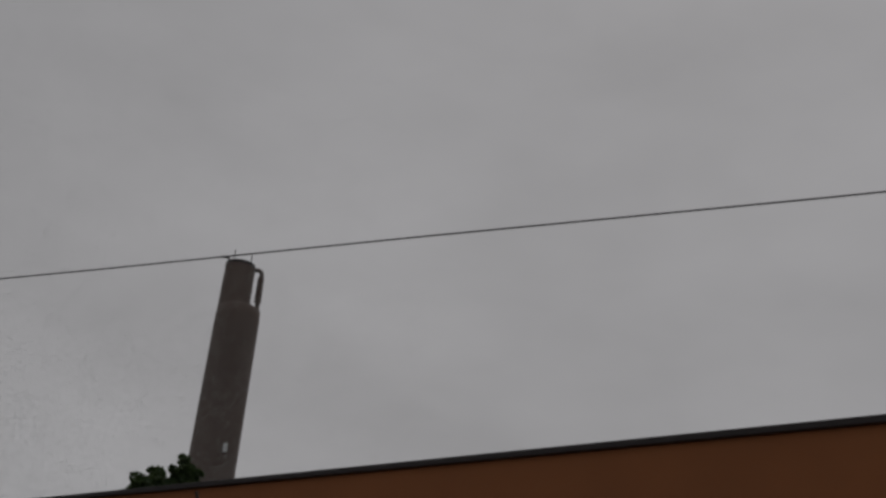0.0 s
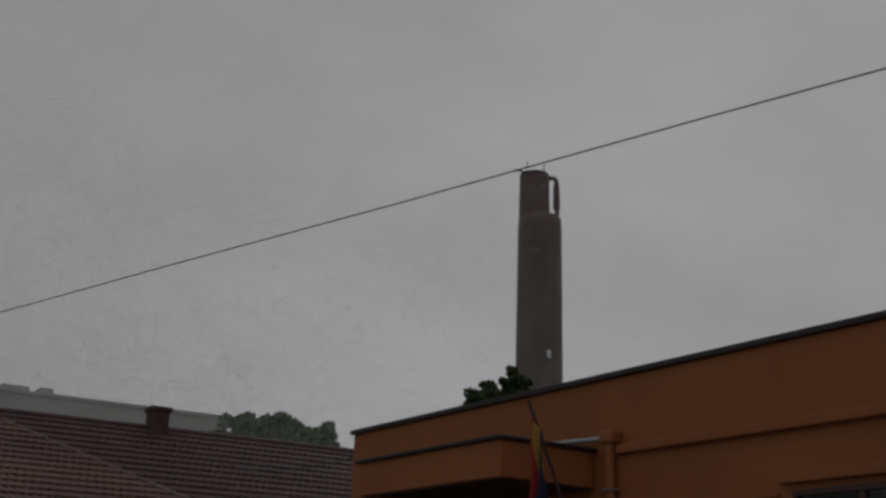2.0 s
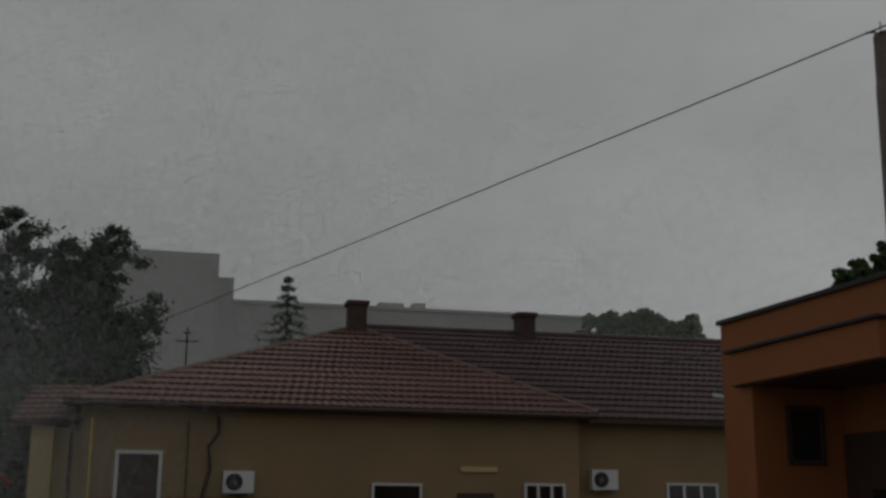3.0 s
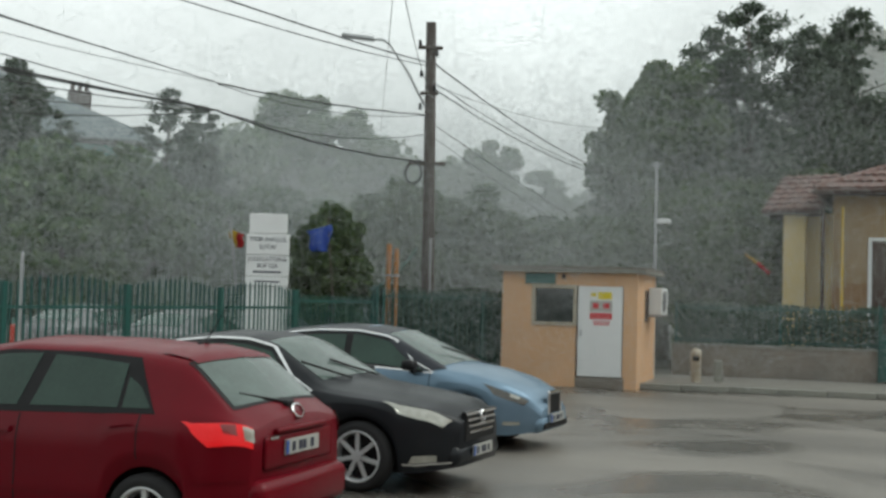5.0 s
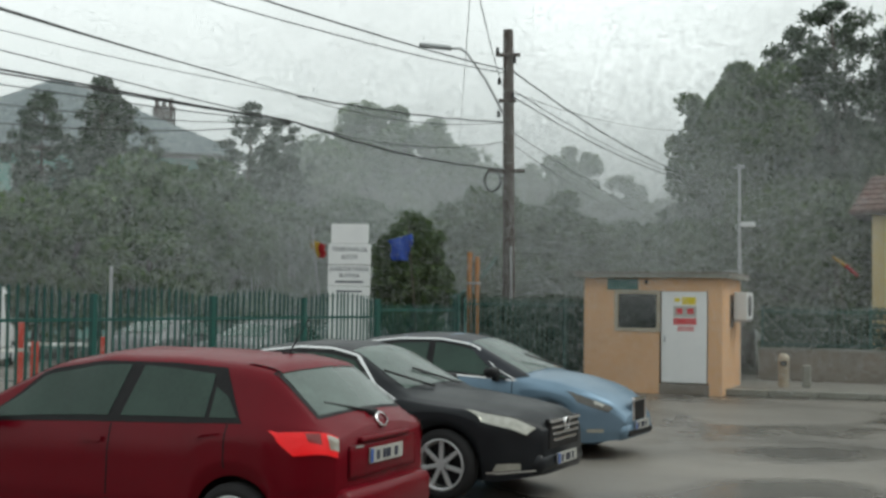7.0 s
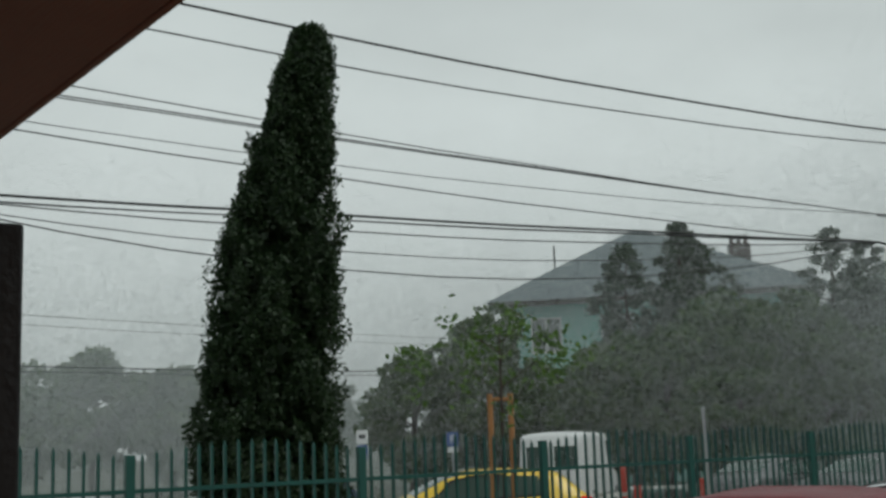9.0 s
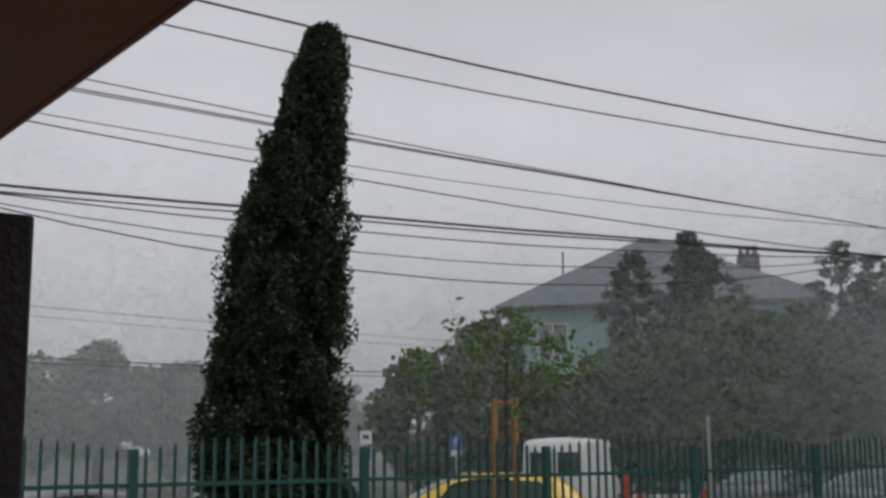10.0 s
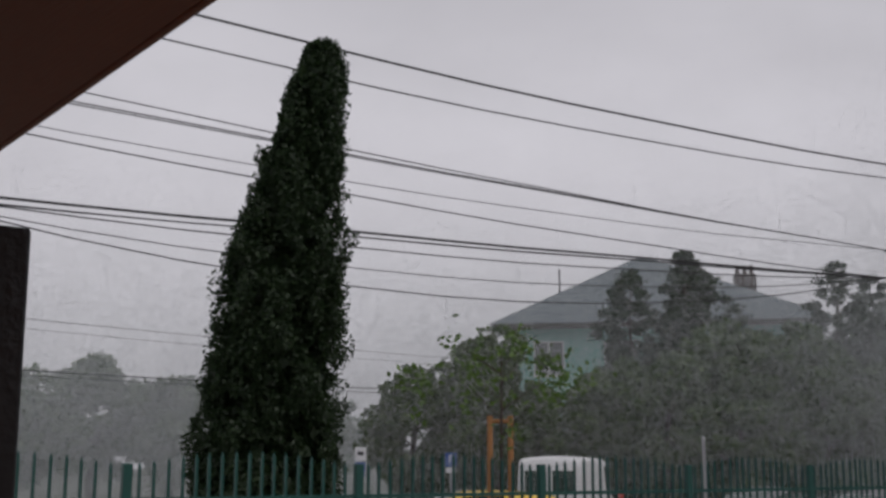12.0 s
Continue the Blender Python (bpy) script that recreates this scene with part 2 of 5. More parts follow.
def box(bm, x0, x1, y0, y1, z0, z1, bevel=0.0, m=None):
    g = bmesh.ops.create_cube(bm, size=1)["verts"]
    bmesh.ops.transform(bm, verts=g, matrix=Matrix.Translation(((x0 + x1) / 2, (y0 + y1) / 2, (z0 + z1) / 2)) @ Matrix.Diagonal((x1 - x0, y1 - y0, z1 - z0, 1)))
    if bevel:
        es = list({e for v in g for e in v.link_edges})
        r = bmesh.ops.bevel(bm, geom=es, offset=bevel, segments=2, affect="EDGES", profile=0.5)
        g = list({v for f in r["faces"] for v in f.verts} | {v for v in g if v.is_valid})
    if m:
        bmesh.ops.transform(bm, verts=g, matrix=m)
    return bm


def boxed(*a, bevel=0.0, m=None):
    return box(bmesh.new(), *a, bevel=bevel, m=m)


def rod(bm, p, q, r0, r1=None, seg=10):
    p, q = Vector(p), Vector(q)
    d = q - p
    m = Matrix.Translation((p + q) / 2) @ d.to_track_quat("Z", "Y").to_matrix().to_4x4()
    bmesh.ops.create_cone(bm, cap_ends=True, segments=seg, radius1=r0, radius2=r0 if r1 is None else r1, depth=d.length, matrix=m)
    return bm


def rodded(*a, **k):
    return rod(bmesh.new(), *a, **k)


def raw(name, verts, faces, material, parent=None, smooth=False, label=""):
    me = bpy.data.meshes.new(name)
    me.from_pydata([tuple(map(float, v)) for v in verts], [], faces)
    me.materials.append(material)
    if smooth:
        me.shade_smooth()
    ob = new(name, me)
    if parent:
        ob.parent = parent
    return tagged(ob, label)


def tube(name, pts, r, material, parent=None, label="", res=2):
    cu = bpy.data.curves.new(name, "CURVE")
    cu.dimensions, cu.bevel_depth, cu.bevel_resolution, cu.use_fill_caps = "3D", r, res, True
    sp = cu.splines.new("POLY")
    sp.points.add(len(pts) - 1)
    for i, p in enumerate(pts):
        sp.points[i].co = (*p, 1)
    cu.materials.append(material)
    ob = new(name, cu)
    if parent:
        ob.parent = parent
    return tagged(ob, label)


def words(name, text, size, at, material, parent, label="", turn=(90, 0, 0), align="CENTER"):
    cu = bpy.data.curves.new(name, "FONT")
    cu.body, cu.size, cu.align_x, cu.align_y, cu.extrude = text, size, align, "CENTER", 0.002
    cu.materials.append(material)
    ob = new(name, cu)
    ob.parent = parent
    ob.matrix_basis = pose(*at, *turn)
    return tagged(ob, label)


# ---- ground ----
raw("ground", [(-1500, -1500, -0.02), (1500, -1500, -0.02), (1500, 1500, -0.02), (-1500, 1500, -0.02)], [(0, 1, 2, 3)], EARTH)
tagged(bpy.data.objects["ground"], "dark wet soil and grass all round the yard", "ground", kind="structure")


def slab(name, x0, x1, y0, y1, z, material, label, n=40):
    bm = bmesh.new()
    bmesh.ops.create_grid(bm, x_segments=n, y_segments=n, size=0.5)
    for v in bm.verts:
        x, y = x0 + (v.co.x + 0.5) * (x1 - x0), y0 + (v.co.y + 0.5) * (y1 - y0)
        v.co = (x, y, z + 0.012 * noise.noise(Vector((x * 0.35, y * 0.35, 3))))
    ob = part(name, bm, material, smooth=True)
    return tagged(ob, label, name, kind="structure")


slab("yard", -10.5, 14, -3, 34, 0.0, ASPHALT, "wet grey asphalt yard with rain puddles", 70)
slab("road", -36, -12.5, -30, 70, -0.004, ASPHALT, "wet asphalt street outside the green fence", 50)

# raised footpath along the low wall
WALLTURN = 8.0
path = thing("pavement", "wet concrete footpath with a mossy kerb below the low wall", "pavement", (-5.6, 25.7, 0), WALLTURN, kind="structure")
part("slab", boxed(0.02, 17, 0.15, 3.85, 0, 0.12, bevel=0.01), PAVING, path)
kerb_mesh = mesh_of(boxed(-0.49, 0.49, -0.07, 0.07, 0, 0.135, bevel=0.015), "kerb_stone", KERB)
for i in range(17):
    k = new("kerb_stone", kerb_mesh)
    k.parent = path
    k.matrix_basis = pose(0.5 + i, 0.07, 0.003 * (i % 3), 0, 0, 0.4 * ((i * 7) % 5 - 2))

low = thing("wall_low", "grey rendered low wall under the green fence", "wall", (-5.6, 25.7, 0), WALLTURN, kind="structure")
part("masonry", boxed(0.6, 17, 3.9, 4.15, 0, 0.86, bevel=0.01), WALLGREY, low)
part("coping", boxed(0.6, 17, 3.87, 4.18, 0.86, 0.91, bevel=0.01), KERB, low)

yg = thing("yard_gate", "dark green sheet-metal gate in the low wall", "gate", (-5.6, 25.7, 0.12), WALLTURN)
part("panel", boxed(5.5, 6.75, 3.78, 3.81, 0.04, 1.15, bevel=0.005), GREEN, yg)
for k in range(11):
    part("gate_bar", boxed(5.52 + k * 0.12, 5.545 + k * 0.12, 3.785, 3.81, 1.15, 1.80), GREEN, yg)
for x in (5.44, 6.76):
    part("gate_post", boxed(x, x + 0.06, 3.76, 3.84, 0, 1.86, bevel=0.006), GREEN, yg)

# ---- canopy and doorway from which the yard is seen ----
porch = thing("porch", "brown boarded eave over a step with an open black door", "porch", kind="structure")
part("floor_slab", boxed(-7, 0.9, -0.35, 0.95, 0.0, 0.2, bevel=0.01), PAVING, porch)
part("soffit_panel", boxed(-7, 0.7, -0.35, 0.88, 2.75, 2.775, bevel=0.003), BROWN, porch)
part("fascia_board", boxed(-7, 0.7, 0.882, 0.905, 2.75, 2.93, bevel=0.006), BROWN, porch)
part("eave_top", boxed(-7, 0.7, -0.35, 0.93, 2.94, 3.0), CAP, porch)
part("house_wall", boxed(-7, 8, -0.75, -0.36, 0, 3.4), ORANGE, porch)
leafdoor = thing("open_door", "open black metal door leaf beside the step", "door", (-1.74, -0.33, 0.21))
part("leaf", boxed(-0.05, 0.0, 0, 0.87, 0, 2.04, bevel=0.006), DOORBLACK, leafdoor)
h = part("handle", rodded((0.03, 0.80, 0.95), (0.03, 0.68, 0.95), 0.01), STEEL, leafdoor)


# ---- orange flat-roofed building ----
def window(parent, x, y, z, w, hgt, axis="y", frame_m=PVC, glass_m=GLASS, panes=2, depth=0.08, sill=True):
    """a window in a wall whose face is at x (axis y) or y (axis x), with its frame proud of it"""
    def b(a0, a1, d0, d1, z0, z1, bev=0.006):
        return boxed(x + d0, x + d1, y + a0, y + a1, z0, z1, bevel=bev) if axis == "y" else boxed(x + a0, x + a1, y + d0, y + d1, z0, z1, bevel=bev)
    wn = part("window", b(0, w, -0.005, 0.02, z, z + hgt, 0), glass_m, parent)
    f = 0.07
    for a0, a1, z0, z1 in ((0, w, z + hgt - f, z + hgt), (0, w, z, z + f), (0, f, z + f, z + hgt - f), (w - f, w, z + f, z + hgt - f)):
        part("frame", b(a0, a1, -0.045, 0.03, z0, z1), frame_m, wn)
    for i in range(1, panes):
        part("mullion", b(w * i / panes - 0.04, w * i / panes + 0.04, -0.04, 0.03, z + f, z + hgt - f), frame_m, wn)
    if sill:
        part("sill", b(-0.06, w + 0.06, -0.13, 0.0, z - 0.05, z - 0.005), frame_m, wn)
    return wn


ob_ = thing("office_building", "orange plastered flat-roofed building with a dark roof edge", "building", (9.5, 18.95, 0), 4.6)
part("wall_front", boxed(0, 0.35, -30, 0, 0, 5.32), ORANGE, ob_)
part("wall_end", boxed(0.352, 12, -0.35, 0, 0, 5.32), ORANGE, ob_)
part("roof_slab", boxed(0.35, 12, -30, -0.352, 5.0, 5.2), CAP, ob_)
part("roof_edge", boxed(-0.06, 0.42, -30, 0.06, 5.32, 5.40, bevel=0.01), CAP, ob_)
part("roof_edge", boxed(0.423, 12, -0.42, 0.06, 5.32, 5.40, bevel=0.01), CAP, ob_)
part("cornice", boxed(-0.10, -0.002, -30, -6.75, 4.28, 4.40, bevel=0.02), ORANGE, ob_)
bay = part("entrance_canopy", boxed(-1.62, -0.002, -6.25, -2.85, 3.88, 4.36, bevel=0.015), ORANGE, ob_)
part("flashing", boxed(-1.68, 0.0, -6.31, -2.79, 4.36, 4.41, bevel=0.01), CAP, bay)
# thin sheet below the slab, darker than the orange plaster
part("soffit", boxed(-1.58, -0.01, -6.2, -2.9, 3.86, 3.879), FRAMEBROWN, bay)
part("side_wall", boxed(-1.5, -0.002, -3.25, -2.95, 0, 3.86), ORANGE, ob_)
window(ob_, -0.97, -3.255, 2.75, 0.63, 0.85, "x", FRAMEBROWN, GLASS, 1, sill=False)
# no hollow here: a flat dark sheet paints the shade of the entrance recess
part("recess_shade_sheet", boxed(-0.03, -0.004, -6.1, -3.3, 0.15, 3.2), FRAMEBROWN, ob_)
part("entrance_door", boxed(-0.07, -0.032, -5.2, -3.9, 0.15, 2.4, bevel=0.01), GLASS, ob_)
pipe = part("downpipe", rodded((-0.10, -6.65, 0), (-0.10, -6.65, 4.5), 0.06, seg=14), ORANGE, ob_, "orange painted downpipe")
part("pipe_elbow", boxed(-0.2, -0.003, -6.78, -6.52, 4.42, 4.6, bevel=0.04), ORANGE, pipe)
part("drain_pipe", rodded((-0.12, -6.5, 4.50), (-0.75, -3.4, 4.50), 0.035, seg=12), STEEL, ob_, "grey pipe over the canopy")
for k in range(3):
    part("pipe_bracket", boxed(-0.17, -0.003, -6.74, -6.56, 1.0 + 1.4 * k, 1.04 + 1.4 * k, bevel=0.005), STEEL, ob_)
for y in (-9.6, -13.6, -17.6):
    window(ob_, -0.005, y - 1.7, 1.85, 1.8, 1.75, "y", FRAMEBROWN, GLASS, 2)
    part("lintel", boxed(-0.09, -0.003, y - 1.85, y + 0.25, 3.68, 3.80, bevel=0.012), ORANGE, ob_)
part("joint_line", boxed(-0.025, -0.002, -9.3, -7.2, 3.55, 3.585, bevel=0.004), ORANGE, ob_)
wl = thing("wall_lamp", "grey street-lamp head on a short arm", "lamp", (9.86, 18.97, 4.0), 5.1)
part("arm", rodded((0.03, 0.02, -0.12), (-0.08, 0.22, 0.05), 0.02), STEEL, wl)
part("head", boxed(-0.07, 0.07, -0.19, 0.19, -0.04, 0.045, bevel=0.03, m=pose(-0.16, 0.37, 0.10, 14, 0, 28)), STEEL, wl)


def ac_unit(at, turn, group="air conditioners"):
    a = thing("air_conditioner", "white outdoor air-conditioner unit on wall brackets", "air conditioner", at, turn, group)
    part("casing", boxed(-0.42, 0.42, -0.32, -0.02, 0, 0.6, bevel=0.02), PVC, a)
    bm = bmesh.new()
    bmesh.ops.create_cone(bm, cap_ends=True, segments=24, radius1=0.23, radius2=0.23, depth=0.012, matrix=pose(-0.12, -0.326, 0.3, 90))
    fan = part("fan_grille", bm, BLACK, a, "dark round fan grille")
    for i in range(6):
        part("grille_bar", boxed(-0.22, 0.22, -0.004, 0.004, -0.004, 0.004, m=pose(-0.12, -0.335, 0.3, 0, 30 * i, 0)), STEEL, fan)
    for x in (-0.3, 0.3):
        part("bracket", boxed(x - 0.02, x + 0.02, -0.30, 0.0, -0.05, -0.005), STEEL, a)
    return a


# flag on the building
fl = thing("flag", "wet red, yellow and blue flag hanging on a slanted pole", "flag", (8.55, 11.9, 3.15), 5.1)
tube("pole", [(0.75, 0.0, -0.5), (-0.15, 0.1, 1.62)], 0.022, FRAMEBROWN, fl)
def cloth(name, s0, s1, material, parent, at, drop, width, seed):
    vs, fs = [], []
    nu, nv = 6, 16
    for j in range(nv + 1):
        for i in range(nu + 1):
            s, t = s0 + (s1 - s0) * i / nu, j / nv
            fold = 0.06 * math.sin(9 * s + 4 * t + seed) * (0.4 + t)
            vs.append((at[0] + fold, at[1] + width * s * (1 - 0.35 * t) + 0.05 * math.sin(5 * t + seed), at[2] - drop * t - 0.45 * s * drop * (1 - t) * 0.6))
    for j in range(nv):
        for i in range(nu):
            a = j * (nu + 1) + i
            fs.append((a, a + 1, a + nu + 2, a + nu + 1))
    ob = raw(name, vs, fs, material, parent, True)
    mod = ob.modifiers.new("thick", "SOLIDIFY")
    mod.thickness = 0.006
    return ob
for s0, s1, mm in ((0, 0.34, FLAGRED), (0.34, 0.67, FLAGYEL), (0.67, 1, FLAGNAVY)):
    cloth("cloth_stripe", s0, s1, mm, fl, (-0.1, 0.08, 1.45), 1.15, -0.26, 1.0)

# ---- ochre house with clay-tile roofs ----
hs = thing("house", "ochre single-storey house with clay-tile hip roof", "house", (0, 0, 0))
part("wall", boxed(-2.0, 12.1, 33.6, 42, 0, 4.95), OCHRE, hs)
part("wall", boxed(12.1, 30, 34.4, 42, 0, 4.95), OCHRE, hs)
part("dado", boxed(-2.02, 12.12, 33.57, 33.599, 0, 2.55), OCHRE_DARK, hs)
part("annex_wall", boxed(-3.3, -2.03, 34.6, 40, 0, 4.5), CREAM, hs)
part("corner_column", boxed(-3.35, -2.75, 34.1, 34.58, 0, 4.45, bevel=0.03), CREAM, hs)
part("gas_pipe", rodded((-1.75, 33.5, 0), (-1.75, 33.5, 4.6), 0.035), YELLOW, hs, "yellow gas pipe")
part("rain_pipe", rodded((-2.25, 33.45, 0), (-2.25, 33.45, 4.7), 0.055), FRAMEBROWN, hs)


def roof_face(name, a, b, c, d, material, parent, rows, thick=0.05, proud=0.035):
    """a tiled roof slope with eave a-b and ridge d-c, built of stepped courses"""
    a, b, c, d = map(Vector, (a, b, c, d))
    nrm = (b - a).cross(d - a)
    if nrm.length < 1e-6:
        nrm = (b - a).cross(c - a)
    nrm.normalize()
    if nrm.z < 0:
        nrm = -nrm
    rnd = random.Random(len(name) + rows)
    for r in range(rows):
        t0, t1 = r / rows, min(1.0, (r + 1.15) / rows)
        p, q, s, u = a.lerp(d, t0), b.lerp(c, t0), b.lerp(c, t1), a.lerp(d, t1)
        n = max(1, int((q - p).length / 0.24))
        vs, fs = [], []
        for i in range(n):
            lift = proud + rnd.uniform(-0.006, 0.006)
            x0, x1 = i / n + 0.006 / n, (i + 1) / n - 0.05 / n
            xm = (x0 + x1) / 2
            k = len(vs)
            for xx, up in ((x0, 0.0), (xm, 0.035), (x1, 0.0)):
                lo, hi = p.lerp(q, xx), u.lerp(s, xx)
                vs += [lo + nrm * (lift + up), hi + nrm * (0.002 + up), lo - nrm * 0.01]
            fs += [(k, k + 3, k + 4, k + 1), (k + 3, k + 6, k + 7, k + 4), (k + 2, k + 5, k + 3, k), (k + 5, k + 8, k + 6, k + 3)]
        raw(name, vs, fs, material, parent)
    raw("roof_deck", [a, b, c, d, a - nrm * thick, b - nrm * thick, c - nrm * thick, d - nrm * thick],
        [(0, 1, 2, 3), (7, 6, 5, 4), (0, 4, 5, 1), (1, 5, 6, 2), (2, 6, 7, 3), (3, 7, 4, 0)], FRAMEBROWN, parent)


EAVE, RIDGE = 5.02, 8.22
apex = (6.16, 38.5, RIDGE)
wing = part("wing_roof", boxed(-2.2, 12.4, 33.05, 42, 4.9, 4.96), FRAMEBROWN, hs)
roof_face("tile_course", (-2.45, 33, EAVE), (12.5, 33, EAVE), (6.2, 38.5, RIDGE), (6.1, 38.5, RIDGE), TILE, wing, 16, proud=0.075)
roof_face("tile_course", (-2.45, 44, EAVE), (-2.45, 33, EAVE), (6.1, 38.5, RIDGE), (6.1, 38.6, RIDGE), TILE, wing, 16, proud=0.075)
part("eave_board", boxed(-2.5, 12.5, 32.96, 33.02, 4.88, 5.02, bevel=0.01), FRAMEBROWN, wing)
part("gutter", rodded((-2.5, 32.90, 4.97), (12.5, 32.90, 4.97), 0.06), FRAMEBROWN, wing)
main = part("main_roof", boxed(12.45, 30, 33.85, 42, 4.9, 4.96), FRAMEBROWN, hs)
roof_face("tile_course", (11.0, 33.8, EAVE - 0.03), (30, 33.8, EAVE - 0.03), (30, 38.5, RIDGE - 0.02), (6.2, 38.5, RIDGE - 0.02), TILE_DARK, main, 15, proud=0.07)
part("eave_board", boxed(12.52, 30, 33.74, 33.8, 4.85, 4.99, bevel=0.01), FRAMEBROWN, main)
for i in range(80):
    bm = bmesh.new()
    rod(bm, (6.0 + i * 0.3, 38.5, RIDGE + 0.03), (6.33 + i * 0.3, 38.5, RIDGE + 0.02), 0.11, 0.10, 8)
    part("ridge_tile", bm, TILE_DARK, main)
for s, e in (((-2.45, 33, EAVE + 0.05), apex), ((12.5, 33, EAVE + 0.05), apex)):
    s, e = Vector(s), Vector(e)
    for i in range(28):
        part("hip_tile", rodded(s.lerp(e, i / 28), s.lerp(e, (i + 1.1) / 28), 0.10, 0.09, 8), TILE, wing)
ann = part("porch_roof", boxed(-3.85, -2.3, 33.75, 40, 4.42, 4.48), FRAMEBROWN, hs)
roof_face("tile_course", (-3.9, 33.7, 4.48), (-2.35, 33.7, 4.55), (-2.0, 37.0, 5.85), (-3.62, 37.0, 5.8), TILE, ann, 7, proud=0.07)
for x, z, zz in ((6.16, 8.0, 9.05), (11.96, 8.0, 8.92)):
    ch = part("chimney", boxed(x - 0.3, x + 0.3, 38.1, 38.7, z - 0.6, zz - 0.15, bevel=0.01), BRICK, hs)
    part("chimney_cap", boxed(x - 0.37, x + 0.37, 38.03, 38.77, zz - 0.15, zz, bevel=0.02), BRICK, ch)
dr = part("door", boxed(-1.0, 0.05, 33.54, 33.58, 0.85, 3.68, bevel=0.01), FRAMEBROWN, hs, "tall dark brown door in a white frame")
for x0, x1, z0, z1 in ((-1.1, -1.0, 0.85, 3.78), (0.05, 0.15, 0.85, 3.78), (-1.0, 0.05, 3.68, 3.78)):
    part("frame", boxed(x0, x1, 33.50, 33.567, z0, z1, bevel=0.01), PVC, dr)
part("step", boxed(-1.2, 0.3, 32.9, 33.56, 0, 0.85, bevel=0.02), PVC, hs)
window(hs, 5.92, 33.56, 1.9, 1.45, 1.1, "x", PVC, GLASS, 1)
part("door", boxed(8.4, 9.5, 33.53, 33.568, 0.4, 2.75, bevel=0.01), FRAMEBROWN, hs)
window(hs, 10.4, 33.56, 1.75, 1.25, 1.3, "x", PVC, GLASS, 3)
window(hs, 15.2, 34.39, 1.75, 1.7, 1.4, "x", PVC, GLASS, 3)
ac_unit((2.2, 33.57, 2.66), 0)
ac_unit((13.1, 34.40, 2.9), 0)
part("sign_plate", boxed(8.5, 9.6, 33.53, 33.565, 3.35, 3.5, bevel=0.004), CREAM, hs)
tube("cable_bundle", [(1.30, 33.5, 1.2), (1.38, 33.5, 2.0), (1.25, 33.5, 2.6), (1.42, 33.5, 3.3), (1.36, 33.5, 3.9), (1.62, 33.5, 4.3), (1.60, 33.5, 4.75)], 0.05, FRAMEBROWN, hs)
for x, z0, z1 in ((0.8, 2.2, 4.6),):
    part("cable", rodded((x, 33.53, z0), (x, 33.53, z1), 0.02), FRAMEBROWN, hs)

aer = thing("roof_aerial", "thin dark aerial with cross bars on the tiled roof", "aerial", (0.68, 36.6, 5.9))
part("mast", rodded((0, 0, 0), (0, 0, 1.75), 0.03), CAP, aer)
for z, w in ((1.35, 0.35), (1.6, 0.12)):
    part("cross_bar", boxed(-w, w, -0.02, 0.02, z - 0.02, z + 0.02), CAP, aer)

# ---- far blocks and the tall chimney ----
tower = thing("apartment_tower", "grey concrete apartment tower in rain haze", "apartment block", (0, 110, 0))
part("body", boxed(-10.0, 4.6, 0, 14, 0, 26.3), CONCRETE, tower)
part("stair_core", boxed(4.62, 6.1, 1, 12, 0, 24.3), CONCRETE, tower)
part("roof_house", boxed(-4, 0, 3, 9, 26.3, 27.0), CONCRETE, tower)
longb = thing("apartment_block", "long grey concrete apartment block in rain haze", "apartment block", (0, 110, 0))
part("body", boxed(6.12, 41.5, 2, 14, 0, 22.1), CONCRETE, longb)
part("roof_edge", boxed(6.12, 41.7, 1.8, 14.2, 22.1, 22.4), CONCRETE, longb)
part("roof_house", boxed(20.5, 23, 4, 9, 22.4, 23.2), CONCRETE, longb)
part("roof_house", boxed(24.0, 25.2, 4, 9, 22.4, 23.3), CONCRETE, longb)

R = 85.0
az = radians(35.5)
stack = thing("boiler_chimney", "tall brown-grey concrete chimney with a narrower top and a bent pipe", "chimney", (R * math.sin(az), R * math.cos(az), 0), -35.5)
bm = bmesh.new()
prof = [(1.95, 0), (1.78, 12), (1.72, 20), (1.64, 31.6), (1.60, 32.4), (1.25, 32.6)]
ring = []
for r, z in prof:
    ring.append([bm.verts.new((r * math.cos(2 * math.pi * i / 32), r * math.sin(2 * math.pi * i / 32), z)) for i in range(32)])
for a, b in zip(ring, ring[1:]):
    for i in range(32):
        bm.faces.new((a[i], a[(i + 1) % 32], b[(i + 1) % 32], b[i]))
bm.faces.new(ring[-1])
part("shaft", bm, CHIMNEY, stack, smooth=True)
part("neck", rodded((-0.42, 0, 32.5), (-0.42, 0, 35.9), 1.17, 1.12, 32), CHIMNEY, stack)
part("rim", rodded((-0.42, 0, 35.75), (-0.42, 0, 36.0), 1.16, 1.1, 32), CAP, stack)
tube("bent_pipe", [(0.6, 0, 35.7), (1.0, 0, 35.75), (1.2, 0, 35.6), (1.27, 0, 35.3), (1.3, 0, 32.7)], 0.17, CHIMNEY, stack, res=4)
part("pipe_sleeve", rodded((1.27, 0, 33.2), (1.24, 0, 35.2), 0.26, 0.23, 16), CHIMNEY, stack)
tube("mast_arm", [(-1.3, 0, 35.8), (-1.35, 0, 36.35), (-2.0, 0, 36.4)], 0.09, CAP, stack)
for x, z in ((-1.0, 37.1), (0.3, 36.9)):
    part("lightning_rod", rodded((x, 0, 35.9), (x, 0, z), 0.04), CAP, stack)
part("lamp_box", boxed(0.55, 0.85, -1.95, -1.7, 21.2, 21.8, bevel=0.03), PVC, stack)

